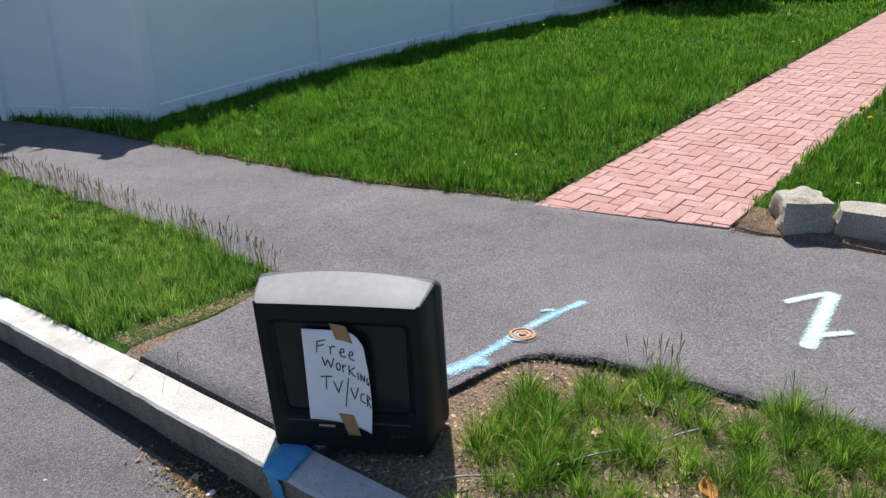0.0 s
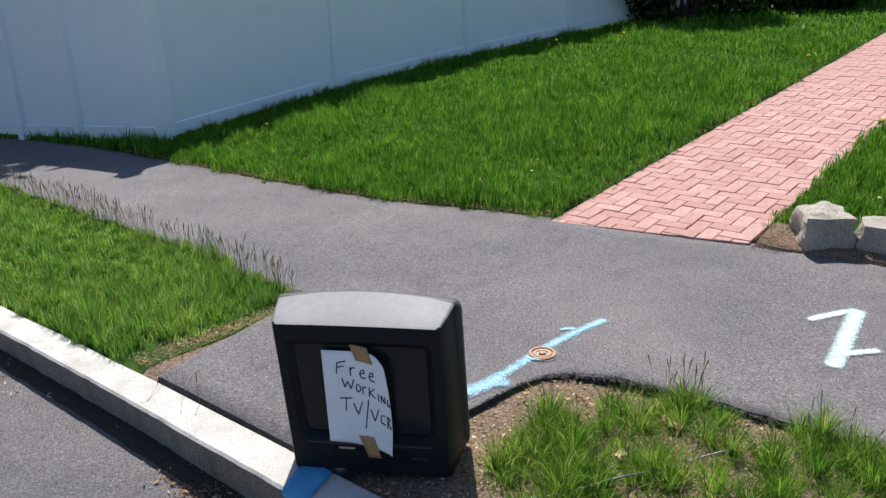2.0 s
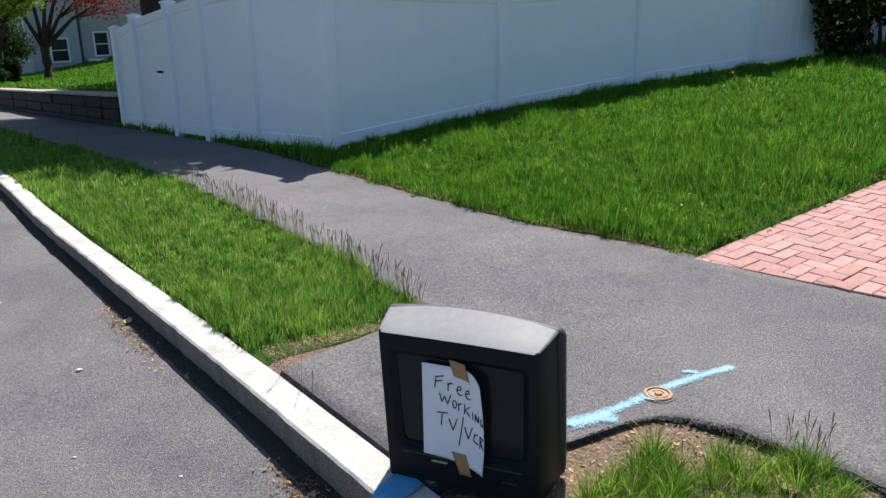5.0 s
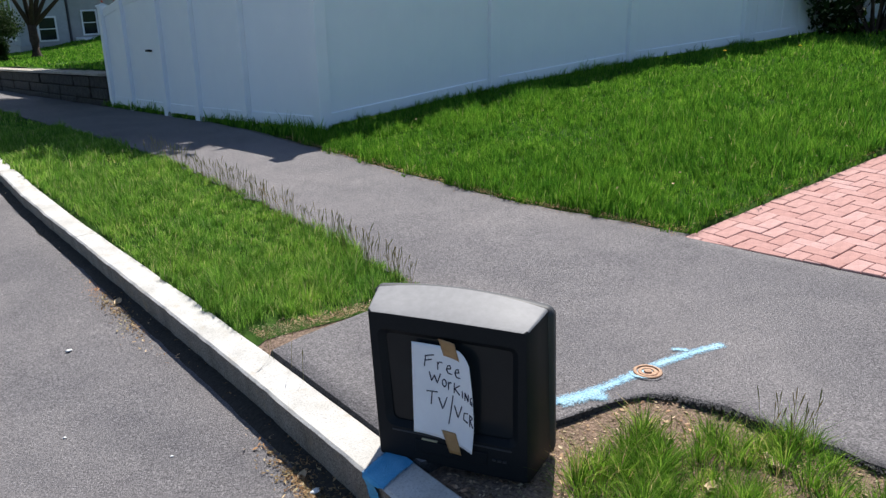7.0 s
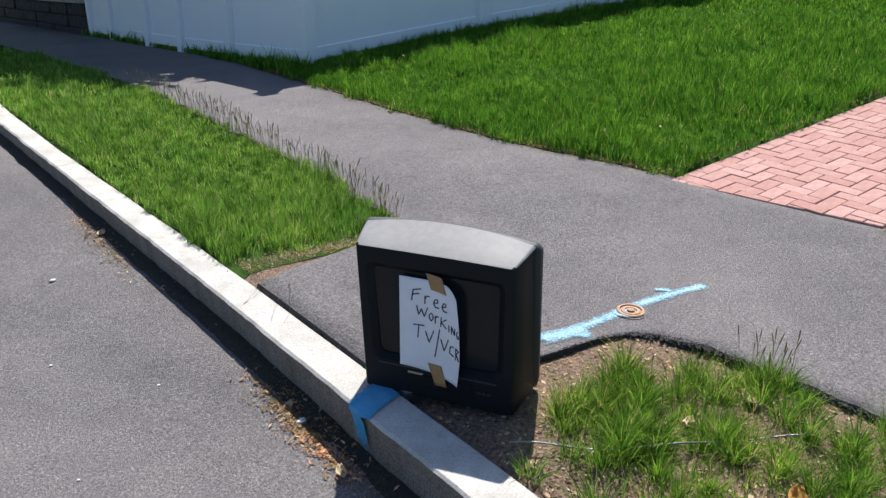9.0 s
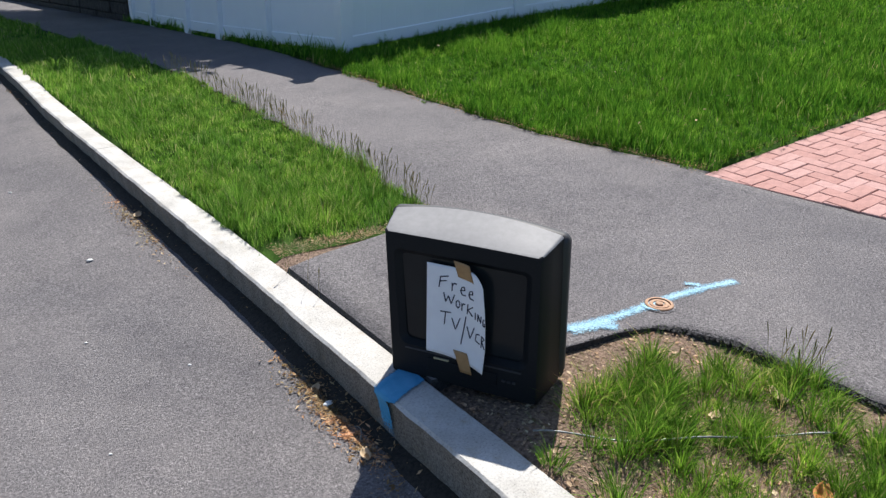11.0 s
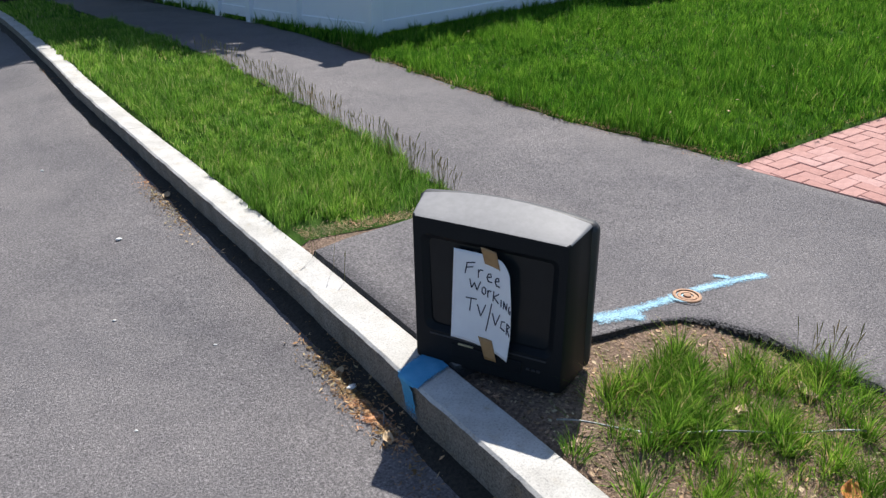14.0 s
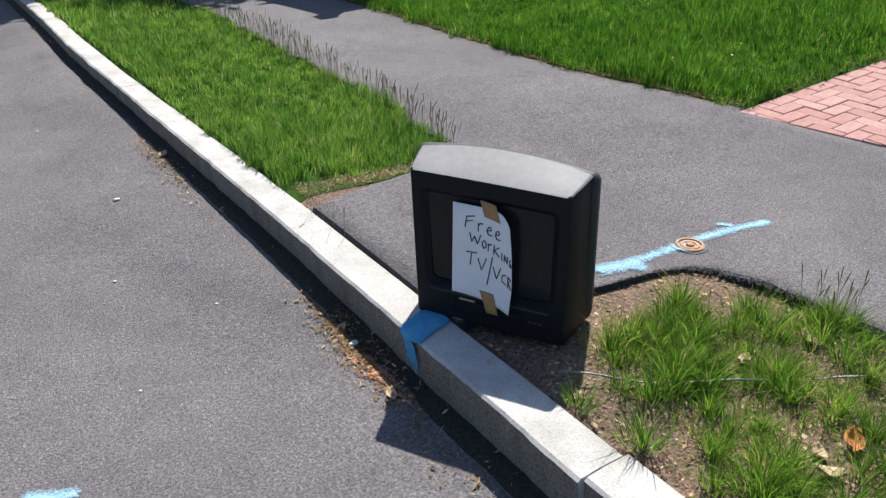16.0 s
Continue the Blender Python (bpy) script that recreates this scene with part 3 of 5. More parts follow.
# ---- white vinyl fence ----
def fence_post(parent, x, y, z, h):
    bm = bmesh.new()
    box(bm, x - 0.056, x + 0.056, y - 0.056, y + 0.056, z - 0.06, z + h, 0.006)
    p = part("post", bm, MAT_VINYL, parent)
    bm = bmesh.new()
    box(bm, x - 0.068, x + 0.068, y - 0.068, y + 0.068, z + h, z + h + 0.022, 0.005)
    top = bmesh.ops.create_cone(bm, cap_ends=True, segments=4, radius1=0.088, radius2=0.02, depth=0.024)
    bmesh.ops.transform(bm, matrix=Matrix.Translation((x, y, z + h + 0.034)) @ pose(0, 0, 0, 0, 0, 45), verts=top["verts"])
    part("post_cap", bm, MAT_VINYL, p)


def fence_panel(parent, a, b, za, zb, ha, hb, gate=False, groove=0.0006):
    """A panel of upright tongue-and-groove boards between two rails, from plan point a to b."""
    ax, ay = a
    bx, by = b
    d = Vector((bx - ax, by - ay, 0))
    length = d.length
    ang = math.degrees(math.atan2(d.y, d.x))
    inset = 0.058
    def lift(s):
        return za + (zb - za) * s / length
    def tall(s):
        return ha + (hb - ha) * s / length
    frame_m = pose(ax, ay, 0, 0, 0, ang)
    # boards, tongue and groove, as one continuous skin with shallow grooves
    bm = bmesh.new()
    n = max(2, round((length - 2 * inset) / 0.152))
    w = (length - 2 * inset) / n
    prof = []
    for k in range(n):
        s0, s1 = inset + k * w, inset + (k + 1) * w
        prof += [(s0, 0.011 - groove), (s0 + 0.005, 0.011), (s1 - 0.005, 0.011)]
    prof.append((length - inset, 0.011 - groove))
    loop = [(s, -o) for s, o in prof] + [(s, o) for s, o in reversed(prof)]
    low = [bm.verts.new(frame_m @ Vector((s, o, lift(s) + 0.09))) for s, o in loop]
    top = [bm.verts.new(frame_m @ Vector((s, o, lift(s) + tall(s) - 0.06))) for s, o in loop]
    for i in range(len(loop)):
        k = (i + 1) % len(loop)
        bm.faces.new((low[i], low[k], top[k], top[i]))
    panel = part("gate_panel" if gate else "panel", bm, MAT_VINYL, parent)
    for name, h0, h1, off in (("bottom_rail", 0.015, 0.115, 0.0), ("top_rail", -0.10, -0.005, 1.0)):
        bm = bmesh.new()
        vs = []
        for s in (inset - 0.004, length - inset + 0.004):
            zz = lift(s) + (tall(s) if off else 0)
            for o, h in ((-0.022, h0), (0.022, h0), (0.022, h1), (-0.022, h1)):
                vs.append(bm.verts.new(frame_m @ Vector((s, o, zz + h))))
        for i in range(4):
            bm.faces.new((vs[i], vs[(i + 1) % 4], vs[4 + (i + 1) % 4], vs[4 + i]))
        bm.faces.new(vs[:4][::-1])
        bm.faces.new(vs[4:])
        bmesh.ops.bevel(bm, geom=list(bm.edges), offset=0.004, segments=1, affect="EDGES")
        part(name, bm, MAT_VINYL, panel)
    return panel


CORNER = (2.36, 4.25)
fence = tagged(base("fence", 0, 0, 0), "white vinyl privacy fence round the corner of the lawn", "fence")
front = [(CORNER[0], CORNER[1], 1.42), (2.22, 5.33, 1.43), (2.17, 6.32, 1.41), (2.17, 7.20, 1.37), (2.2, 8.45, 1.31), (2.22, 9.3, 1.21)]
side = [(CORNER[0], CORNER[1], 1.32), (4.3, 4.36, 1.13), (6.25, 4.30, 1.08), (8.05, 4.06, 1.08), (9.9, 3.85, 1.08), (11.8, 3.7, 1.08)]


def foot(x, y, along_walk):
    return float(fall(y)) + 0.03 if along_walk else float(lawn_level(x, y)) + 0.01


for line, street in ((front, True), (side, False)):
    for i, (x, y, h) in enumerate(line):
        if not (i == 0 and not street):
            fence_post(fence, x, y, foot(x, y, street), h)
        if i:
            px, py, ph = line[i - 1]
            fence_panel(fence, (px, py), (x, y), foot(px, py, street), foot(x, y, street), ph - 0.03, h - 0.03, gate=street and i == 4, groove=0.006 if not street and i >= 4 else 0.0006)
bm = bmesh.new()
box(bm, 2.115, 2.165, 7.54, 7.62, 0.435, 0.455, 0.003)
part("gate_latch", bm, MAT_BEZEL, fence, "black gate latch")


# ---- border stones by the brick path ----
def rough_stone(name, sx, sy, sz, x, y, z, rz, seed, label):
    bm = bmesh.new()
    bmesh.ops.create_cube(bm, size=1.0)
    bmesh.ops.subdivide_edges(bm, edges=list(bm.edges), cuts=7, use_grid_fill=True)
    f1, f2 = waves(seed, low=4, high=14), waves(seed + 1, low=30, high=70)
    for v in bm.verts:
        p = v.co * 2
        k = 1 - 0.025 * (abs(p.x * p.y) ** 3 + abs(p.y * p.z) ** 3 + abs(p.x * p.z) ** 3)
        v.co = Vector((p.x * sx / 2 * k, p.y * sy / 2 * k, p.z * sz / 2 * k))
        q = v.co
        v.co += v.co.normalized() * (0.008 * float(f1(q.x * 6 + q.z * 3, q.y * 6 - q.z * 4)) + 0.008 * float(f2(q.x + q.z, q.y - q.z)))
    ob = link_mesh(name, bm, MAT_STONE, smooth=False)
    ob.matrix_world = pose(x, y, z + sz / 2, 0, 0, rz)
    return tagged(ob, label, "stone", group="border stones")


sheet("stone_bed", np.linspace(0, 1, 8), np.arange(-1.75, -0.28, 0.04), lambda X, Y: lawn_level(X, Y) + 0.001 + 0.004 * FIELD_C(X, Y), MAT_SOIL, "bare brown soil round the border stones", "soil",
      edge=(lambda y: walk_right(y) - 0.01 + 0.01 * FIELD_C(y * 0, y), lambda y: walk_right(y) + 0.24), thick=0.05)
rough_stone("border_stone", 0.24, 0.20, 0.175, 2.575, -0.535, -0.005, 32, 21, "rough broken granite cobble beside the brick path")
rough_stone("border_stone", 0.19, 0.98, 0.155, 2.64, -1.165, -0.005, 4, 31, "long pale granite edging stone bordering the lawn")


# ---- iron water valve and sprayed marks ----
def valve_cover():
    v = base("valve_cover", 0.992, -0.115, 0.0075)
    tagged(v, "small rusty iron water valve cover set in the asphalt", "valve cover")
    bm = bmesh.new()
    lathe(bm, [(0.046, -0.02), (0.046, 0.006), (0.043, 0.008), (0.036, 0.008), (0.035, 0.003), (0.031, 0.003), (0.03, 0.0065), (0.02, 0.0065), (0.019, 0.003), (0.013, 0.003), (0.012, 0.009), (0.005, 0.01)], 36)
    part("lid", bm, MAT_RUST, v, "ringed rusty lid", smooth=False)
    bm = bmesh.new()
    lathe(bm, [(0.053, -0.01), (0.056, 0.002), (0.047, 0.003), (0.047, -0.01)], 36)
    part("collar", bm, MAT_WALK, v, "asphalt-stained collar ring")


valve_cover()


def sprayed(name, strokes, mat, label, level, seed):
    """Spray paint on the ground: bands that are thick in the middle and thin out to both sides."""
    r = np.random.default_rng(seed)
    verts, faces, cover = [], [], []
    lanes = ((-1.0, 0.0), (-0.6, 0.3), (0.0, 0.52), (0.6, 0.3), (1.0, 0.0))
    for s_no, (pts, width) in enumerate(strokes):
        line = []
        for (xa, ya), (xb, yb) in zip(pts, pts[1:]):
            n = max(3, int(math.hypot(xb - xa, yb - ya) / 0.008))
            line += [(xa + (xb - xa) * k / n, ya + (yb - ya) * k / n) for k in range(n)]
        line.append(pts[-1])
        b0 = len(verts)
        for i, (x, y) in enumerate(line):
            xa, ya = line[max(0, i - 3)]
            xb, yb = line[min(len(line) - 1, i + 3)]
            L = math.hypot(xb - xa, yb - ya) or 1
            nx, ny = -(yb - ya) / L, (xb - xa) / L
            end = min(1.0, 0.15 + min(i, len(line) - 1 - i) / 3)
            w = width * 0.95 * (0.9 + 0.2 * r.random())
            for o, c in lanes:
                px, py = x + nx * o * w, y + ny * o * w
                verts.append((px, py, level(px, py) + 0.0006 * s_no))
                cover.append(c * end)
        for i in range(len(line) - 1):
            for k in range(4):
                a = b0 + i * 5 + k
                faces.append((a, a + 5, a + 6, a + 1))
    ob = arrays(name, verts, faces, mat)
    ob.data.attributes.new("cover", "FLOAT", "POINT").data.foreach_set("value", cover)
    return tagged(ob, label, "paint mark")


def on_walk(x, y):
    return float(fall(y) + 0.012 + 0.004 * FIELD_A(x, y)) + 0.0035


sprayed("paint_arrow", [([(0.60, -0.045), (0.74, -0.085), (0.95, -0.10), (1.09, -0.105), (1.23, -0.125), (1.365, -0.155)], 0.036),
                        ([(1.175, -0.05), (1.205, -0.085), (1.235, -0.12)], 0.024),
                        ([(0.70, -0.065), (0.745, -0.11), (0.775, -0.155)], 0.042),
                        ([(0.62, -0.06), (0.70, -0.085), (0.80, -0.10)], 0.055),
                        ([(0.955, -0.065), (0.935, -0.105), (0.965, -0.155)], 0.014)], MAT_BLUE,
        "light blue sprayed double arrow across the asphalt", on_walk, 3)
sprayed("paint_numeral", [([(1.735, -0.73), (1.80, -0.765), (1.87, -0.81), (1.93, -0.855)], 0.027),
                          ([(1.93, -0.85), (1.78, -0.865), (1.59, -0.885), (1.42, -0.90)], 0.043),
                          ([(1.50, -0.865), (1.575, -0.935), (1.635, -0.995)], 0.026)], MAT_PALE,
        "pale turquoise sprayed mark shaped like a Z", on_walk, 4)
sprayed("paint_dash", [([(-0.96, 0.10), (-0.885, 0.058), (-0.828, 0.03)], 0.034)], MAT_BLUE, "short light blue sprayed dash on the road",
        lambda x, y: float(road_level(x, y) + 0.0025 * FIELD_A(x, y)) + 0.004, 5)


def kerb_paint():
    """A blue sprayed patch that runs over the kerb's top and down its face, a hair above the stone."""
    ys = np.linspace(0.028, -0.082, 26)
    prof = [(0.0105, -0.13), (0.0075, -0.10), (0.0045, -0.07), (-0.0005, -0.03), (-0.0080, -0.008), (-0.0030, 0.0015), (0.004, 0.0038), (0.03, 0.0062), (0.06, 0.0070), (0.095, 0.0065), (0.124, 0.0048)]
    verts, faces, cover = [], [], []
    r = np.random.default_rng(8)
    for i, y in enumerate(ys):
        for k, (x, z) in enumerate(prof):
            shift = 0.010 * max(0, k - 6) - 0.004 * max(0, 4 - k)
            verts.append((x - 0.0015, y * (1 if k > 4 else 0.6) + shift, z))
            side = min(1.0, min(i, len(ys) - 1 - i) / 4)
            cover.append(0.62 * side * (min(1.0, (k + 0.3) / 3)) * r.uniform(0.85, 1.0))
    n = len(prof)
    for j in range(len(ys) - 1):
        for k in range(n - 1):
            a = j * n + k
            faces.append((a, a + n, a + n + 1, a + 1))
    ob = arrays("paint_patch", verts, faces, MAT_KBLUE)
    ob.data.attributes.new("cover", "FLOAT", "POINT").data.foreach_set("value", cover)
    return tagged(ob, "blue sprayed patch over the granite kerb", "paint mark")


kerb_paint()

# ---- wire lying in the verge grass ----
bm = bmesh.new()
wire_pts = [(0.12 + 0.62 * s + 0.008 * math.sin(9 * s), -0.36 - 0.44 * s + 0.012 * math.sin(7 * s + 1), 0.02 + 0.008 * math.sin(13 * s)) for s in np.linspace(0.1, 1.08, 40)]
tube(bm, wire_pts, 0.0026, 6)
tagged(link_mesh("wire", bm, MAT_WIRE, smooth=True), "thin grey wire lying across the verge grass", "wire")


# ---- grass ----
def blades(name, x, y, z, h, w, lean, mat, rng, heading=None):
    """Many grass blades as one mesh: each a curved, tapering strip."""
    n = len(x)
    a = rng.uniform(0, math.tau, n)
    face = rng.uniform(0, math.tau, n) if heading is None else heading
    cx, cy = np.cos(a) * w / 2, np.sin(a) * w / 2
    lx, ly = np.cos(face) * lean * h, np.sin(face) * lean * h
    rise = np.sqrt(np.clip(1 - (lean * 0.8) ** 2, 0.2, 1)) * h
    V = np.empty((n, 5, 3))
    V[:, 0] = np.stack([x - cx, y - cy, z], 1)
    V[:, 1] = np.stack([x + cx, y + cy, z], 1)
    V[:, 2] = np.stack([x + lx * 0.35 + cx * 0.8, y + ly * 0.35 + cy * 0.8, z + rise * 0.62], 1)
    V[:, 3] = np.stack([x + lx * 0.35 - cx * 0.8, y + ly * 0.35 - cy * 0.8, z + rise * 0.62], 1)
    V[:, 4] = np.stack([x + lx, y + ly, z + rise], 1)
    me = bpy.data.meshes.new(name)
    me.vertices.add(n * 5)
    me.vertices.foreach_set("co", V.ravel())
    idx = (np.arange(n) * 5)[:, None] + np.array([0, 1, 2, 3, 3, 2, 4])[None, :]
    me.loops.add(n * 7)
    me.loops.foreach_set("vertex_index", idx.ravel().astype(np.int32))
    starts = (np.arange(n) * 7)[:, None] + np.array([0, 4])[None, :]
    me.polygons.add(n * 2)
    me.polygons.foreach_set("loop_start", starts.ravel().astype(np.int32))
    me.update(calc_edges=True)
    me.validate()
    me.materials.append(mat)
    return new(name, me)


def scatter(rng, x0, x1, y0, y1, per_m2):
    n = int((x1 - x0) * (y1 - y0) * per_m2)
    return rng.uniform(x0, x1, n), rng.uniform(y0, y1, n)


def grow(name, spots, level, hmin, hmax, width, mat, rng, label, lean=0.55):
    x = np.concatenate([s[0] for s in spots])
    y = np.concatenate([s[1] for s in spots])
    k = np.concatenate([np.full(len(s[0]), s[2]) for s in spots])
    tuft = 0.5 + 0.5 * np.clip(0.7 * FIELD_A(x * 1.6, y * 1.6) + 0.75 * FIELD_B(x, y), -1, 1)
    h = (hmin + (hmax - hmin) * tuft) * rng.uniform(0.55, 1.15, len(x))
    flow = FIELD_A(x * 0.8 + 5, y * 0.8) * 2.5 + rng.normal(0, 1.9, len(x))
    # most blades belong to tufts and lean out from them
    m = rng.random(len(x)) < 0.6
    cell = 0.085
    gx, gy = np.floor(x / cell), np.floor(y / cell)
    jx, jy = np.sin(gx * 12.9898 + gy * 78.233) * 43758.5453, np.sin(gx * 39.346 + gy * 11.135) * 24634.634
    ox, oy = (gx - 0.3 + 1.6 * (jx - np.floor(jx))) * cell, (gy - 0.3 + 1.6 * (jy - np.floor(jy))) * cell
    away = np.arctan2(y - oy, x - ox)
    near = np.hypot(x - ox, y - oy) / cell
    x, y = np.where(m, ox + (x - ox) * 0.55, x), np.where(m, oy + (y - oy) * 0.55, y)
    flow = np.where(m, away + rng.normal(0, 0.8, len(x)), flow)
    size = 0.5 + 0.95 * ((jx * 7) - np.floor(jx * 7))
    h = h * np.where(m, size * np.clip(1.25 - 0.5 * near, 0.6, 1.25), 0.85)
    ob = blades(name, x, y, level(x, y) - 0.005, h, width * k * rng.uniform(0.7, 1.3, len(x)), rng.uniform(0.1, lean, len(x)), mat, rng, flow)
    return tagged(ob, label, "grass", kind="stuff")


def keep(spot, mask):
    x, y, k = spot
    m = mask(x, y)
    return x[m], y[m], k


G1 = np.random.default_rng(101)
verge_far = []
for (y0, y1, d, k) in ((0.86, 2.2, 30000, 0.55), (2.2, 4.0, 19000, 0.7), (4.0, 8.0, 7000, 1.1), (8.0, 17.0, 1800, 2.0)):
    sx, sy = scatter(G1, 0.1, 1.35, y0, y1, d)
    jag = 0.03 * FIELD_C(sx * 0 + 1, sy) + 0.02 * FIELD_B(sx * 0 + 2, sy)
    thin = np.clip((sy - 0.9 - 0.12 * np.clip((0.75 - sx) / 0.6, 0, 1) - 0.02 * FIELD_C(sx, sx * 0)) / 0.10, 0, 1)
    ok = (sx > drift(sy) + np.interp(sy, [0.9, 2.4], [0.135, 0.11]) + 0.6 * np.abs(jag) - 0.012) & (sx < walk_left(np.maximum(sy, 1.0)) + 0.012 + 0.4 * jag) & (G1.random(len(sx)) < thin)
    verge_far.append((sx[ok], sy[ok], k))
grow("verge_grass", verge_far, lambda x, y: fall(y), 0.03, 0.1, 0.0042, MAT_GRASS_VERGE, G1, "lush green verge grass between kerb and sidewalk", 0.7)

G2 = np.random.default_rng(102)
lawn_spots = []


def off_path(x, y):
    path = (y > -0.292 + 0.012 * FIELD_C(x, x * 0)) & (y < 0.655 + 0.014 * FIELD_C(x, x * 0 + 4)) & (x > 2.2)
    stones = (x > 2.38) & (x < 2.75) & (y < -0.42) & (y > -1.62)
    edge = x > walk_right(y) + 0.022 + 0.03 * FIELD_C(x * 0 + 5, y) + 0.02 * FIELD_B(x * 0 + 2, y)
    under = y < np.interp(x, [2.0, 2.36, 4.3, 6.25, 8.05, 9.9, 11.8], [5.4, 5.4, 4.95, 4.9, 4.6, 4.4, 4.2])
    corner_bare = (y < -0.27) & (y > -0.42) & (x < 2.62)
    return ~path & ~stones & edge & under & ~corner_bare & ~((x < 2.36) & (y > 4.1))


for x0, x1, y0, y1, d, k in ((1.85, 3.2, -1.8, 5.0, 16000, 0.62), (3.2, 4.6, -1.8, 5.0, 10500, 0.78), (4.6, 6.4, -1.8, 5.0, 6500, 1.0), (6.4, 9.0, -1.5, 4.9, 3400, 1.5), (9.0, 14.0, -1.0, 4.4, 900, 3.2), (2.3, 9.0, -6.0, -1.8, 1100, 2.6), (9.0, 14.0, -6.0, -1.0, 500, 3.6)):
    sx, sy = scatter(G2, x0, x1, y0, y1, d)
    lawn_spots.append(keep((sx, sy, k), off_path))
grow("lawn_grass", lawn_spots, lawn_level, 0.04, 0.115, 0.0048, MAT_GRASS, G2, "thick bright green uncut lawn grass", 0.65)

# weeds along the foot of the street fence
G3 = np.random.default_rng(103)
sx, sy = scatter(G3, 1.95, 2.42, 3.75, 9.5, 2600)
ok = (sx > walk_right(sy) + 0.01) & (sx < np.interp(sy, [3.7, 4.3, 5.3, 9.5], [2.5, 2.38, 2.24, 2.2]))
grow("fence_weeds", [(sx[ok], sy[ok], 1.4)], lambda x, y: fall(y) + 0.02, 0.05, 0.13, 0.005, MAT_GRASS, G3, "rough grass along the foot of the fence")

# clumps on the bare soil beside the television
G4 = np.random.default_rng(104)


def verge_cover(x, y):
    """How thickly the bare patch is grown over, 0 to 1."""
    inland = np.clip((walk_left(y) - x - 0.07 - 0.08 * np.clip((y + 0.75) / 0.3, 0, 1)) / 0.12, 0, 1)
    far_end = np.clip((-0.27 - y) / 0.08, 0, 1)
    by_kerb = np.clip((x - 0.17 - 0.22 * np.clip((y + 0.85) / 0.5, 0, 1)) / 0.10, 0, 1)
    return np.minimum(inland, np.minimum(far_end, by_kerb))


cx, cy = scatter(G4, 0.15, 1.15, -4.5, -0.2, 300)
cov = verge_cover(cx, cy) * np.clip(0.62 + 0.95 * FIELD_B(cx * 0.9 + 3, cy * 0.9), 0.04 + 0.5 * np.clip((-0.6 - cy) / 0.3, 0, 1), 1)
ok = G4.random(len(cx)) < cov
cx, cy = cx[ok], cy[ok]
fixed = np.array([(0.40, -0.36), (0.46, -0.34), (0.36, -0.42), (0.62, -0.36), (0.58, -0.42), (0.72, -0.5), (0.97, -0.62), (0.93, -0.60), (0.86, -0.66), (0.95, -0.74), (0.29, -0.5), (0.33, -0.56), (0.2, -0.66), (0.9, -0.56), (1.0, -0.66), (1.02, -1.0), (0.98, -1.06), (1.03, -1.1), (0.95, -0.98), (0.93, -1.12), (0.86, -1.02), (1.0, -0.93), (1.04, -0.98), (1.02, -1.16), (1.06, -1.05), (0.97, -1.16), (1.0, -1.2), (1.03, -1.24), (0.98, -1.25), (0.17, -0.48)])
cx, cy = np.concatenate([cx, fixed[:, 0]]), np.concatenate([cy, fixed[:, 1]])
bx, by, bh, bl, bf = [], [], [], [], []
for x, y in zip(cx, cy):
    m = int(G4.uniform(80, 190))
    r = np.abs(G4.normal(0, 0.026, m))
    a = G4.uniform(0, math.tau, m)
    bx.append(x + r * np.cos(a)); by.append(y + r * np.sin(a))
    bh.append(G4.uniform(0.045, 0.115) * G4.uniform(0.6, 1.2, m))
    bl.append(np.clip(0.25 + r * 14 + G4.uniform(-0.15, 0.25, m), 0.1, 1.0)); bf.append(a + G4.normal(0, 0.5, m))
bx, by, bh, bl, bf = (np.concatenate(v) for v in (bx, by, bh, bl, bf))
ok = (bx > 0.145)
clumps = blades("verge_clumps", bx[ok], by[ok], bx[ok] * 0 - 0.012, bh[ok], G4.uniform(0.0015, 0.0030, ok.sum()), bl[ok], MAT_GRASS_DRY, G4, bf[ok])
tagged(clumps, "scattered tufts of grass on bare soil by the kerb", "grass", kind="stuff")

# low turf that fills in between the tufts, away from the sidewalk edge
sx, sy = scatter(G4, 0.2, 1.12, -4.5, -0.42, 15000)
bare = 0.30 * np.clip((sy + 0.95) / 0.45, 0, 1)
fill = np.clip((verge_cover(sx, sy) * (0.75 + 0.6 * FIELD_B(sx * 0.9 + 3, sy * 0.9) + 0.25 * FIELD_C(sx, sy)) - bare) * 1.5, 0, 1) * np.clip((-0.5 - sy) / 0.25, 0, 1)
ok = G4.random(len(sx)) < fill
low = sx[ok], sy[ok], 0.6
grow("verge_turf_blades", [low], lambda x, y: x * 0 - 0.012, 0.025, 0.075, 0.0036, MAT_GRASS_DRY, G4, "short fresh green grass filling the bare verge", 0.85)

# flowering stems
def seed_stems(name, xs, ys, zs, hs, rng, label):
    bm = bmesh.new()
    for x, y, z, h in zip(xs, ys, zs, hs):
        dx, dy = rng.normal(0, 0.12, 2) * h
        pts = [(x + dx * s * s, y + dy * s * s, z + h * s) for s in (0, 0.35, 0.65, 0.78, 0.86, 0.94, 1.0)]
        tube(bm, pts, [0.0008, 0.0007, 0.0006, 0.0009, 0.0018, 0.0016, 0.0004], 4, False)
    return tagged(link_mesh(name, bm, MAT_SEED), label, "grass", kind="stuff")


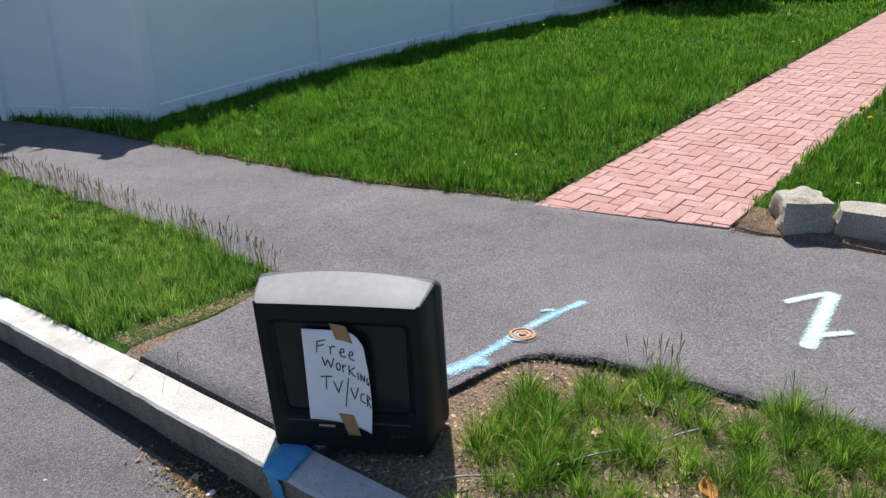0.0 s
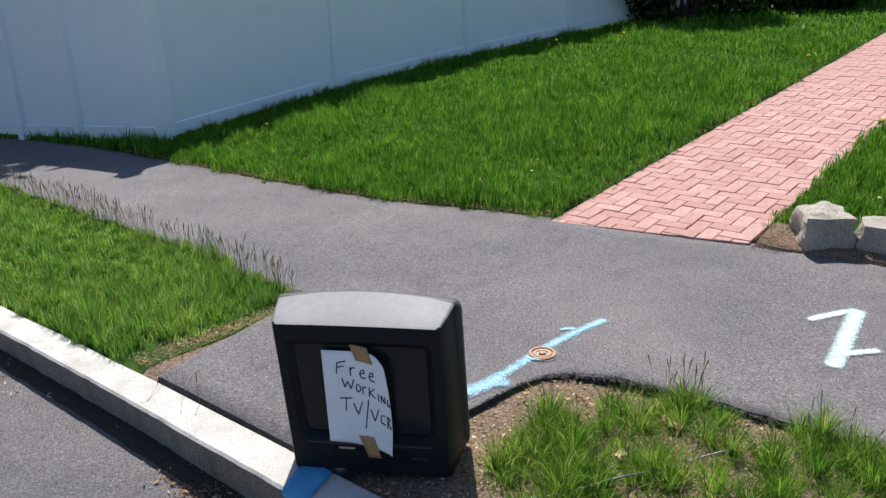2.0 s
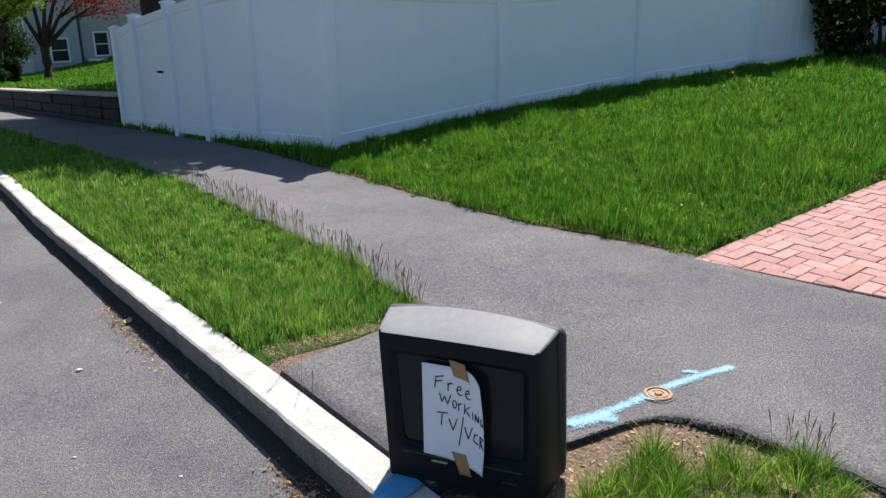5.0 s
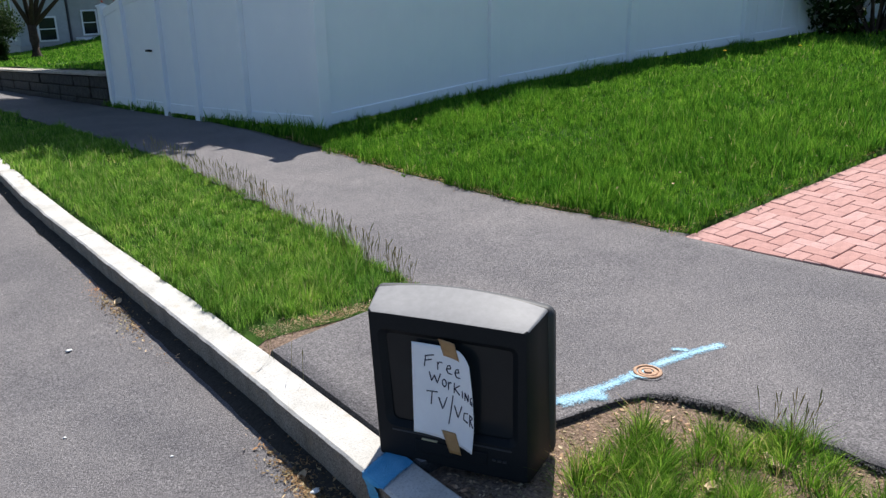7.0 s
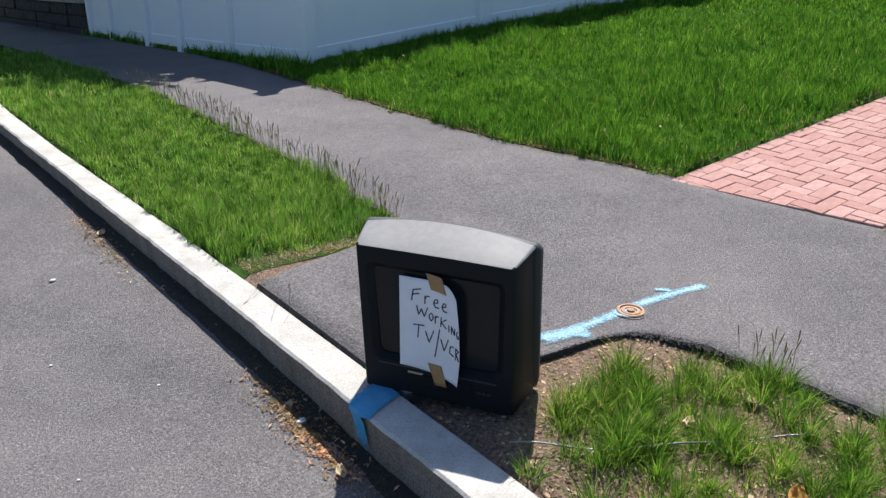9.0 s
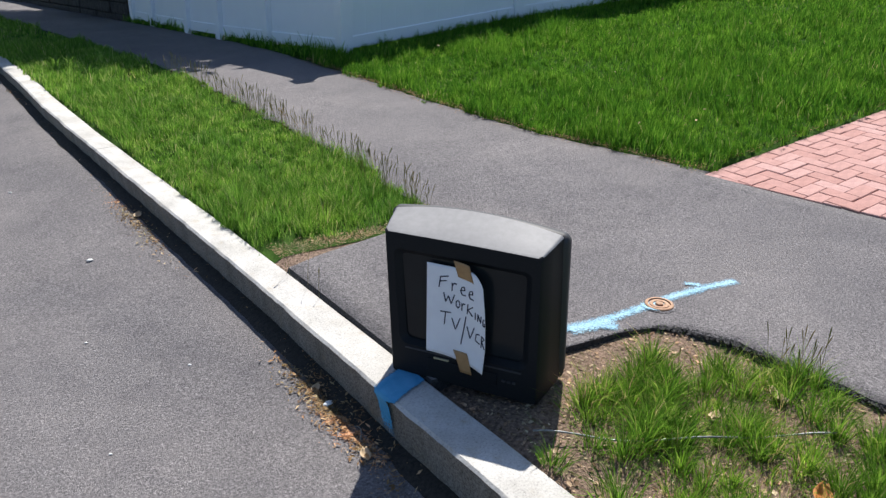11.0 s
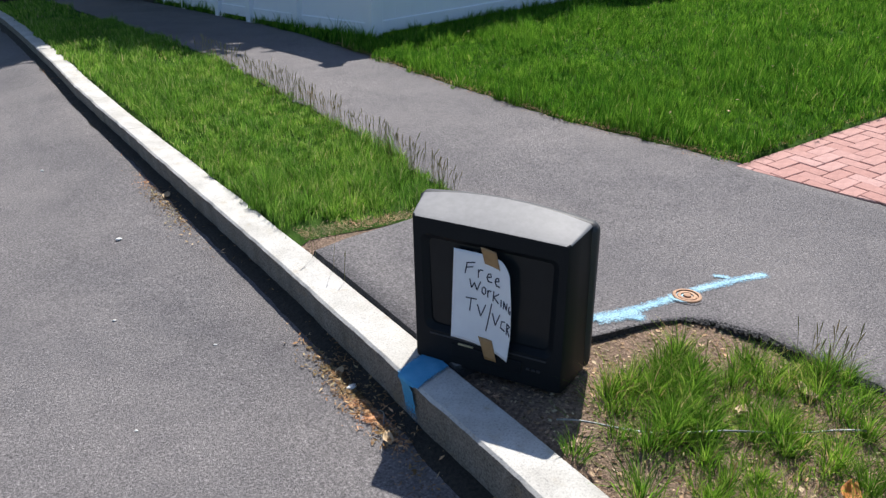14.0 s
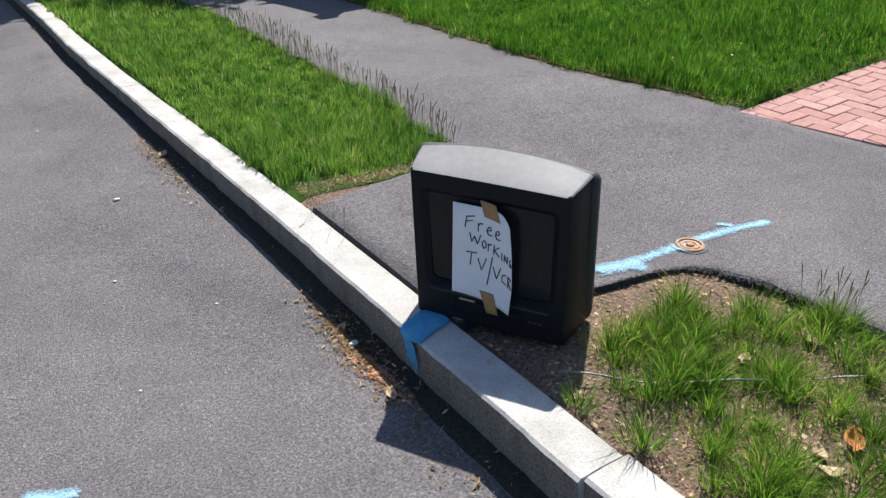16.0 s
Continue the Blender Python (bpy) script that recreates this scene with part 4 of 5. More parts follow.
sy = np.concatenate([G4.uniform(0.95, 4.4, 230), G4.normal(2.9, 0.5, 90), G4.normal(1.35, 0.25, 40)])
sx = walk_left(sy) + 0.01 - np.abs(G4.normal(0.0, 0.045, len(sy)))
seed_stems("seed_stems", sx, sy, fall(sy), G4.uniform(0.09, 0.18, len(sy)), G4, "brown flowering grass stems along the sidewalk edge")
sx = np.concatenate([G4.normal(0.96, 0.03, 16), G4.normal(0.5, 0.16, 14), G4.normal(0.99, 0.04, 12)])
sy = np.concatenate([G4.normal(-0.62, 0.05, 16), G4.normal(-0.5, 0.12, 14), G4.normal(-1.06, 0.06, 12)])
seed_stems("tall_stems", sx, sy, sx * 0 - 0.01, np.concatenate([G4.uniform(0.11, 0.2, 16), G4.uniform(0.08, 0.13, 26)]), G4, "tall grass seed heads on the bare verge")




# ---- chips, fallen leaves, gutter litter ----
def flakes(name, x, y, z, size, mat, rng, label, category, slim=(0.25, 0.7)):
    verts, faces = [], []
    for xx, yy, zz, s in zip(x, y, z, size):
        q = Euler((rng.normal(0, 0.25), rng.normal(0, 0.25), rng.uniform(0, math.tau)))
        l, w = s, s * rng.uniform(*slim)
        b = len(verts)
        for px, py, pz in ((-l, 0, 0), (-l * 0.2, -w, l * 0.12), (l, 0, l * 0.1), (l * 0.1, w, l * 0.18)):
            v = Vector((px, py, pz))
            v.rotate(q)
            verts.append((xx + v.x, yy + v.y, zz + v.z))
        faces.append((b, b + 1, b + 2, b + 3))
    return tagged(arrays(name, verts, faces, mat), label, category, kind="stuff")


fx, fy = scatter(G4, 0.15, 1.1, -1.9, -0.1, 15000)
ok = fx < walk_left(fy) - 0.005
fx, fy = fx[ok], fy[ok]
flakes("wood_chips", fx, fy, fx * 0 - 0.0105 + 0.010 * FIELD_B(fx, fy), 0.0015 + 0.009 * G4.random(len(fx)) ** 5, MAT_CHIP, G4, "pale wood chips and bits on the bare soil", "mulch")
fx = np.concatenate([G4.uniform(0.15, 0.75, 3000), G4.uniform(0.75, 0.9, 300)])
fy = np.concatenate([0.905 + 0.10 * np.clip((0.75 - fx[:3000]) / 0.6, 0, 1) * G4.random(3000) + G4.normal(0, 0.025, 3000), G4.uniform(0.95, 1.05, 300)])
cy = G4.uniform(-1.6, -0.14, 1300)
cx = walk_left(cy) - np.abs(G4.normal(0, 0.016, 1300)) + 0.02
verts, faces = [], []
for x, y in zip(cx, cy):
    b, r = len(verts), G4.uniform(0.002, 0.0065)
    a = G4.uniform(0, 1.5)
    c, n = math.cos(a) * r, math.sin(a) * r
    z = 0.004 + 0.4 * r
    verts += [(x + c * 1.3, y + n * 1.3, z), (x - n, y + c, z + 0.2 * r), (x - c * 1.2, y - n * 1.2, z), (x + n, y - c, z - 0.1 * r), (x + 0.2 * c, y, z + r * 0.8), (x, y, z - r)]
    faces += [(b, b + 1, b + 4), (b + 1, b + 2, b + 4), (b + 2, b + 3, b + 4), (b + 3, b, b + 4), (b + 1, b, b + 5), (b + 2, b + 1, b + 5), (b + 3, b + 2, b + 5), (b, b + 3, b + 5)]
tagged(arrays("asphalt_crumbs", verts, faces, MAT_TAR), "black asphalt crumbs along the broken sidewalk edge", "rubble", kind="stuff")
flakes("thatch", fx, fy, fx * 0 + 0.006 + 0.008 * G4.random(len(fx)), G4.uniform(0.002, 0.007, len(fx)), MAT_CHIP, G4, "dry straw and chips where the verge grass ends", "thatch", (0.08, 0.3))
fy = np.concatenate([G4.uniform(-1.8, -0.3, 1500), G4.uniform(0.66, 4.3, 6500), G4.uniform(-0.44, -0.29, 700)])
fx = np.concatenate([walk_right(fy[:8000]) + 0.02 + np.abs(G4.normal(0, 0.032, 8000)) * np.sign(G4.normal(0.7, 1, 8000)), G4.uniform(2.36, 2.62, 700)])
py = np.concatenate([0.652 + np.abs(G4.normal(0, 0.02, 1500)), -0.29 - np.abs(G4.normal(0, 0.02, 900))])
fx, fy = np.concatenate([fx, G4.uniform(2.24, 6.5, 2400)]), np.concatenate([fy, py])
flakes("lawn_edge_thatch", fx, fy, np.where(fx < walk_right(fy) + 0.0, fall(fy) + 0.018, lawn_level(fx, fy) + 0.004 + 0.01 * G4.random(len(fx))), G4.uniform(0.002, 0.008, len(fx)), MAT_LITTER, G4, "dry brown thatch along the lawn edge", "thatch", (0.1, 0.35))
fy = np.concatenate([G4.normal(0.30, 0.06, 170), G4.normal(0.12, 0.06, 150), G4.normal(-0.03, 0.05, 130), G4.normal(1.83, 0.09, 120), G4.uniform(-0.7, 5.0, 220), G4.normal(-0.28, 0.06, 60), G4.normal(-0.45, 0.05, 50)])
fx = -np.abs(np.concatenate([G4.normal(0.035, 0.03, 170), G4.normal(0.05, 0.03, 150), G4.normal(0.06, 0.025, 130), G4.normal(0.08, 0.04, 120), G4.normal(0.03, 0.03, 220), G4.normal(0.13, 0.03, 60), G4.normal(0.1, 0.04, 50)])) + 0.01
# a drift of leaves gathered on the asphalt's side of the gutter
G6 = np.random.default_rng(66)
lx = np.concatenate([-0.05 - np.abs(G6.normal(0, 0.032, 1500)), -0.07 - np.abs(G6.normal(0, 0.035, 600))])
ly = np.concatenate([G6.normal(0.14, 0.15, 1500), G6.normal(1.8, 0.22, 600)])
fx, fy = np.concatenate([fx, lx]), np.concatenate([fy, ly])
flakes("gutter_litter", fx, fy, road_level(fx, fy) + 0.006 + 0.012 * np.clip((fx + 0.06) / 0.07, 0, 1), 0.0025 + 0.009 * G4.random(len(fx)) ** 2, MAT_LITTER, G4, "dry leaf litter and grit in the gutter", "litter", (0.1, 0.45))


fx, fy = G6.uniform(2.1, 7.0, 170), G6.uniform(-1.5, 4.2, 170)
ok = off_path(fx, fy)
fx, fy = fx[ok], fy[ok]
flakes("lawn_debris", fx, fy, lawn_level(fx, fy) + G6.uniform(0.05, 0.085, len(fx)), G6.uniform(0.006, 0.015, len(fx)), MAT_CHIP, G4, "small dead leaves and straw caught in the lawn", "leaf litter")


def pebble(x, y, s):
    bm = bmesh.new()
    bmesh.ops.create_icosphere(bm, subdivisions=2, radius=s)
    for v in bm.verts:
        v.co = Vector((v.co.x * 1.5, v.co.y, v.co.z * 0.6)) * (1 + 0.16 * math.sin(v.co.x / s * 2.3 + v.co.y / s * 3.1 + 40 * x))
    ob = link_mesh("pebble", bm, MAT_WHITE, smooth=True)
    ob.matrix_world = pose(x, y, float(road_level(x, y)) + s * 0.5, 0, 0, 70 * x)
    tagged(ob, "small white pebble lying on the asphalt road", "pebble", group="road pebbles")


for x, y, s in ((-0.343, 1.577, 0.008), (-0.30, 0.62, 0.004), (-0.52, 0.95, 0.004), (-0.62, 0.33, 0.0035), (-0.44, 2.6, 0.006), (-0.055, 0.19, 0.011)):
    pebble(x, y, s)


def curled_leaf(x, y, z, s, rz, mat, label):
    bm = bmesh.new()
    n = 8
    g = [[bm.verts.new(((i / n - 0.5) * s * 1.5, (j / 4 - 0.5) * s * math.sin(math.pi * (0.08 + 0.84 * i / n)), s * (0.5 * (j / 4 - 0.5) ** 2 * 4 * 0.5 + 0.25 * (i / n - 0.5) ** 2 * 4))) for j in range(5)] for i in range(n + 1)]
    for i in range(n):
        for j in range(4):
            bm.faces.new((g[i][j], g[i + 1][j], g[i + 1][j + 1], g[i][j + 1]))
    ob = link_mesh("fallen_leaf", bm, mat, smooth=True)
    ob.modifiers.new("thick", "SOLIDIFY").thickness = 0.0006
    ob.matrix_world = pose(x, y, z, 12, -8, rz)
    return tagged(ob, label, "leaf", group="fallen leaves")


MAT_LEAF_ORANGE = simple("orange_leaf", (0.4, 0.13, 0.03), (0.55, 0.24, 0.07), 60, 0.7, 0.3)
MAT_LEAF_TAN = simple("tan_leaf", (0.42, 0.3, 0.18), (0.6, 0.46, 0.3), 60, 0.8, 0.3)
curled_leaf(0.555, -0.925, 0.012, 0.045, 30, MAT_LEAF_ORANGE, "curled orange-brown dead leaf on the verge")
for x, y, s, rz in ((0.51, -0.56, 0.035, 10), (0.83, -0.64, 0.04, 80), (0.43, -0.95, 0.04, 140), (0.47, -0.9, 0.03, 60), (0.62, -0.6, 0.03, 200)):
    curled_leaf(x, y, 0.008, s, rz, MAT_LEAF_TAN, "pale tan dead leaf on the bare soil")
for x, y, s, rz in ((-0.05, 0.275, 0.022, 20), (-0.085, -0.06, 0.03, 70), (-0.06, 1.88, 0.03, 40), (-0.03, 0.5, 0.012, 10)):
    curled_leaf(x, y, float(road_level(x, y)) + 0.005, s, rz, MAT_LEAF_TAN, "pale dry leaf lying in the gutter")
# scrap of thin string in the gutter
bm = bmesh.new()
tube(bm, [(-0.045 - 0.035 * s + 0.012 * math.sin(5 * s), 0.06 - 0.10 * s, ROAD_Z + 0.012 + 0.008 * math.sin(6 * s)) for s in np.linspace(0, 1, 16)], 0.0016, 5)
tagged(link_mesh("string_scrap", bm, MAT_WIRE, smooth=True), "scrap of pale string in the gutter", "string")


# ---- dandelions ----
def dandelion(x, y, z):
    d = base("dandelion", x, y, z)
    tagged(d, "yellow dandelion flower in the lawn", "flower", group="dandelions")
    bm = bmesh.new()
    tube(bm, [(0, 0, -0.02), (0.004, 0.002, 0.05), (0.006, 0.004, 0.10)], 0.002, 6)
    part("stem", bm, MAT_GRASS, d)
    bm = bmesh.new()
    for ring, (r, h, n) in enumerate(((0.021, 0.0, 14), (0.015, 0.004, 11), (0.009, 0.007, 8))):
        for k in range(n):
            a = (k + ring * 0.4) / n * math.tau
            c, s = math.cos(a), math.sin(a)
            w = r * 0.28
            o = Vector((0.006, 0.004, 0.102 + h))
            vs = [bm.verts.new(o + Vector(p)) for p in ((-s * w * 0.4, c * w * 0.4, 0), (c * r * 0.6 - s * w, s * r * 0.6 + c * w, 0.004), (c * r, s * r, 0.001), (c * r * 0.6 + s * w, s * r * 0.6 - c * w, 0.004))]
            bm.faces.new(vs)
    part("petals", bm, MAT_YELLOW, d, "yellow petals")


for x, y in ((4.40, -0.36), (4.15, -0.45), (6.95, 3.56), (7.65, 3.10), (6.6, 0.74)):
    dandelion(x, y, float(lawn_level(x, y)))


# ---- far side: retaining wall, bank, house, trees ----
def bank_level(X, Y):
    X, Y = np.asarray(X, float), np.asarray(Y, float)
    return fall(Y) + 0.45 + 0.15 * np.clip(X - 6.0, 0, 8) * np.clip((Y - 24.0) / 12.0, 0, 1)


sheet("lawn_bank", np.concatenate([np.linspace(2.4, 4, 6), np.linspace(4.5, 30, 18)]), np.arange(9.35, 60, 0.6), lambda X, Y: bank_level(X, Y) + 0.02 * FIELD_A(X, Y), MAT_TURF, "sunlit grass bank above the retaining wall", "lawn")
G5 = np.random.default_rng(105)
sx, sy = scatter(G5, 2.45, 12, 9.4, 38, 260)
grow("bank_grass", [(sx, sy, 4.5)], lambda x, y: bank_level(x, y), 0.05, 0.09, 0.006, MAT_GRASS, G5, "bright green grass on the bank above the wall", 0.7)

wall = tagged(base("retaining_wall", 0, 0, 0), "low dark stone retaining wall with pale coping beside the sidewalk", "wall", kind="structure")
G6 = random.Random(5)
y = 9.45
while y < 30:
    step = G6.uniform(0.5, 0.9)
    z0 = float(fall(y + step / 2))
    for row in range(3):
        bm = bmesh.new()
        box(bm, 2.16 + G6.uniform(-0.012, 0.012), 2.46, y + 0.006, y + step - 0.006, z0 - 0.06 + row * 0.15, z0 + 0.085 + row * 0.15 - 0.004, 0.012)
        for v in bm.verts:
            v.co.z -= 0.072 * (v.co.y - y - step / 2)
        part("stone", bm, MAT_WALLST, wall)
    bm = bmesh.new()
    box(bm, 2.13, 2.48, y + 0.003, y + step - 0.003, z0 + 0.395, z0 + 0.43, 0.008)
    for v in bm.verts:
        v.co.z -= 0.072 * (v.co.y - y - step / 2)
    part("coping", bm, MAT_STONE, wall)
    y += step


def window(parent, x0, x1, z0, z1, y, axis="x"):
    """A sash window set in a wall that faces the street, or in one that runs along it."""
    def b(bm, a0, a1, d0, d1, h0, h1):
        if axis == "x":
            box(bm, a0, a1, y + d0, y + d1, h0, h1)
        else:
            box(bm, y + d0, y + d1, a0, a1, h0, h1)
    bm = bmesh.new()
    t = 0.07
    for a0, a1, h0, h1 in ((x0 - t, x0, z0 - t, z1 + t), (x1, x1 + t, z0 - t, z1 + t), (x0, x1, z1, z1 + t), (x0, x1, z0 - t, z0), (x0, x1, (z0 + z1) / 2 - 0.02, (z0 + z1) / 2 + 0.02)):
        b(bm, a0, a1, -0.05, 0.02, h0, h1)
    w = part("window", bm, MAT_WHITE, parent, "white sash window frame")
    for h0, h1 in ((z0, (z0 + z1) / 2 - 0.02), ((z0 + z1) / 2 + 0.02, z1)):
        bm = bmesh.new()
        b(bm, x0, x1, -0.02, 0.0, h0, h1)
        part("pane", bm, MAT_PANE, w)


MAT_PALE_SIDING = simple("pale_siding", (0.36, 0.37, 0.37), (0.44, 0.45, 0.45), 3, 0.8, 0.1)
house = tagged(base("house", 0, 0, 0), "grey and white clapboard house on the bank above the wall", "house")

bm = bmesh.new()
box(bm, 8.75, 17.0, 37.2, 46.0, -2.6, 4.2)
body = part("wall", bm, MAT_CLAP, house, "grey siding wall")
bm = bmesh.new()
box(bm, 6.75, 8.72, 36.9, 45.0, -1.55, 1.55)
part("wing", bm, MAT_PALE_SIDING, house, "white bay wing")
bm = bmesh.new()
box(bm, 6.70, 8.74, 36.85, 45.0, -2.9, -1.555)
part("foundation", bm, MAT_CLAP, house, "grey foundation")
bm = bmesh.new()
vs = [bm.verts.new(p) for p in ((8.5, 36.9, 4.2), (17.3, 36.9, 4.2), (17.3, 46.3, 4.2), (8.5, 46.3, 4.2), (8.5, 41.6, 7.2), (17.3, 41.6, 7.2))]
for f in ((0, 1, 5, 4), (2, 3, 4, 5), (0, 4, 3), (1, 2, 5), (3, 2, 1, 0)):
    bm.faces.new([vs[i] for i in f])
part("roof", bm, MAT_ROOF, house, "dark shingle roof")
bm = bmesh.new()
vs = [bm.verts.new(p) for p in ((6.5, 36.7, 1.56), (8.73, 36.7, 1.56), (8.73, 45.2, 1.56), (6.5, 45.2, 1.56), (6.5, 41, 2.6), (8.73, 41, 2.6))]
for f in ((0, 1, 5, 4), (2, 3, 4, 5), (0, 4, 3), (1, 2, 5), (3, 2, 1, 0)):
    bm.faces.new([vs[i] for i in f])
part("wing_roof", bm, MAT_ROOF, house, "dark shingle wing roof")
window(house, 9.45, 10.0, -1.2, -0.25, 37.2)
window(house, 9.2, 9.75, 1.0, 2.0, 37.2)
window(house, 7.55, 8.2, -1.35, -0.45, 36.9)
for k in range(3):
    window(house, 37.6 + k * 1.0, 38.2 + k * 1.0, -1.3, 0.3, 6.75, "y")
bm = bmesh.new()
tube(bm, [(8.85, 37.12, 4.2), (8.85, 37.12, -1.8)], 0.05, 8)
part("downpipe", bm, MAT_ROOF, house, "dark downpipe")
bm = bmesh.new()
box(bm, 9.0, 11.6, 35.6, 37.1, -1.65, -1.32, 0.04)
tagged(link_mesh("stone_step", bm, MAT_WHITE), "low white slab by the house wall", "step")


def leaf_cloud(name, centres, radius, count, size, mat, parent, seed, label=""):
    r = np.random.default_rng(seed)
    verts, faces = [], []
    for k in range(count):
        c = centres[r.integers(len(centres))]
        d = r.normal(0, 1, 3)
        d *= radius * (0.35 + 0.65 * r.random()) / np.linalg.norm(d)
        p = Vector((c[0] + d[0], c[1] + d[1], c[2] + d[2] * 0.75))
        q = Euler((r.uniform(-1.1, 1.1), r.uniform(-1.1, 1.1), r.uniform(0, math.tau)))
        s = size * r.uniform(0.6, 1.3)
        b = len(verts)
        for px, py in ((-s, 0), (0, -s * 0.5), (s, 0), (0, s * 0.5)):
            v = Vector((px, py, abs(px) * 0.2))
            v.rotate(q)
            verts.append(tuple(p + v))
        faces.append((b, b + 1, b + 2, b + 3))
    ob = arrays(name, verts, faces, mat, parent)
    if label:
        tagged(ob, label)
    return ob


def tree(x, y, z, trunk_r, fork, limbs, leaf_mat, leaf_n, leaf_size, clump_r, seed, label, crown_label):
    """limbs: tips of the main limbs, relative to the foot."""
    t = base("tree", x, y, z)
    tagged(t, label, "tree")
    r = random.Random(seed)
    bm = bmesh.new()
    tube(bm, [(0, 0, -0.2), (0.01, 0, 0.0), (0.02, 0.02, fork * 0.5), (0, 0, fork)], [trunk_r * 1.5, trunk_r * 1.25, trunk_r, trunk_r * 0.9], 10)
    centres = []
    for tx, ty, tz in limbs:
        mid = (tx * 0.4 + r.uniform(-0.1, 0.1), ty * 0.4 + r.uniform(-0.1, 0.1), fork + (tz - fork) * 0.55)
        tube(bm, [(0, 0, fork * 0.92), mid, (tx, ty, tz)], [trunk_r * 0.6, trunk_r * 0.35, trunk_r * 0.1], 7)
        centres += [(tx, ty, tz), (tx * 0.75, ty * 0.75, fork + (tz - fork) * 0.85)]
        for _ in range(3):
            e = (tx + r.uniform(-1, 1) * clump_r, ty + r.uniform(-1, 1) * clump_r, tz + r.uniform(-0.5, 0.8) * clump_r)
            tube(bm, [mid, tuple((a + b) / 2 + r.uniform(-0.1, 0.1) for a, b in zip(mid, e)), e], [trunk_r * 0.22, trunk_r * 0.12, trunk_r * 0.04], 5)
            centres.append(e)
    part("trunk", bm, MAT_BARK, t, "rough dark bark", smooth=True)
    leaf_cloud("crown", centres, clump_r, leaf_n, leaf_size, leaf_mat, t, seed, crown_label)
    return t


# street tree whose shade falls over the verge and road
tree(0.62, 11.6, float(fall(11.6)), 0.17, 2.3, [(1.9, -1.5, 3.6), (2.2, 0.6, 4.0), (-1.6, -1.2, 4.1), (-1.4, 1.4, 4.3), (0.2, -2.4, 3.5), (2.2, -3.4, 3.4), (1.0, -1.6, 3.3), (0.2, 0.4, 5.2), (1.2, -3.0, 4.1), (-2.4, 0.2, 3.8), (2.9, -2.5, 3.9)],
     MAT_LEAF_Y, 13000, 0.115, 0.75, 41, "street tree with brown trunk standing in the verge", "light green leaves")
# tree behind the gate, which shades the sidewalk and verge
tree(3.5, 11.7, float(fall(11.7)) + 0.3, 0.16, 2.6, [(-1.8, -2.2, 4.4), (0.6, -2.6, 4.2), (-0.6, -3.6, 3.9), (1.2, -0.6, 4.8), (-2.2, -0.4, 4.6), (-1.2, 1.4, 4.6), (1.2, 1.5, 4.5), (-0.4, -1.2, 5.8), (-2.4, -3.0, 4.6), (-0.9, -2.6, 5.0), (0.8, 2.5, 4.8), (-0.5, 3.2, 5.0), (2.0, 2.2, 5.2), (1.5, 1.0, 5.8), (0.4, 4.4, 5.4), (1.8, 3.6, 5.2)],
     MAT_LEAF_Y, 30000, 0.135, 0.95, 43, "large dark-trunked tree behind the white fence", "light green leaves")
# red-leaved tree on the bank before the house
tree(5.2, 27.2, float(bank_level(5.2, 27.2)), 0.15, 1.0, [(-1.0, 0.2, 2.7), (1.3, 0.1, 2.5), (2.3, 0.2, 2.5), (0.4, -0.6, 3.2), (-0.4, 0.6, 3.4), (1.2, 0.5, 3.3)],
     MAT_LEAF_R, 4200, 0.055, 0.75, 45, "red-leaved ornamental tree on the grass bank", "sparse red leaves")
tree(3.5, 25.0, float(bank_level(3.5, 25)), 0.12, 0.9, [(0.7, 0.0, 2.2), (-0.6, 0.2, 2.4), (0.2, 0.3, 2.9), (0.9, -0.2, 2.8)],
     MAT_LEAF_Y, 2200, 0.09, 0.6, 47, "small yellow-green tree on the grass bank", "yellow-green leaves")


def shrub(x, y, z, rx, rz, seed, label, bloom=0):
    s = base("shrub", x, y, z)
    tagged(s, label, "shrub")
    r = random.Random(seed)
    bm = bmesh.new()
    centres = []
    for k in range(26):
        a = r.uniform(0, math.tau)
        d = rx * math.sqrt(r.random()) * 0.85
        h = rz * r.uniform(0.08, 0.95) * (1 - 0.3 * (d / rx) ** 2)
        tip = (d * math.cos(a), d * math.sin(a), h)
        tube(bm, [(0.05 * math.cos(a), 0.05 * math.sin(a), -0.05), (tip[0] * 0.5, tip[1] * 0.5, h * 0.6), tip], [0.02, 0.012, 0.004], 5)
        centres.append(tip)
    part("woody_stem", bm, MAT_BARK, s)
    leaf_cloud("leaves", centres, rx * 0.40, 12000, 0.05, MAT_LEAF_D, s, seed, "small dark green leaves")
    if bloom:
        leaf_cloud("blossom", centres, rx * 0.46, bloom, 0.036, MAT_BLOOM, s, seed + 1, "pale greyish-white blossom")


shrub(9.8, 3.3, float(lawn_level(9.8, 3.3)), 0.9, 1.3, 51, "dark evergreen shrub with pale blossom by the fence", 1500)
shrub(11.2, 2.2, float(lawn_level(11.2, 2.2)), 0.8, 0.9, 53, "dark evergreen shrub at the end of the lawn", 60)
shrub(12.0, 0.6 + 1.0, float(lawn_level(12, 1.6)), 0.8, 0.9, 54, "dark evergreen shrub at the end of the lawn", 40)
shrub(4.0, 29.5, float(bank_level(4.0, 29.5)), 1.3, 2.6, 61, "tall dark evergreen shrub beside the house", 0)
shrub(3.0, 23.0, float(bank_level(3.0, 23.0)), 0.6, 0.7, 57, "round green shrub on the bank", 0)

# ---- herringbone brick path ----
path = tagged(base("pavement_path", 0, 0, 0), "red clay brick path in herringbone bond through the lawn", "path", kind="structure")


def path_level(x):
    return 0.0235 + 0.052 * np.clip(x - 2.25, 0, 12)


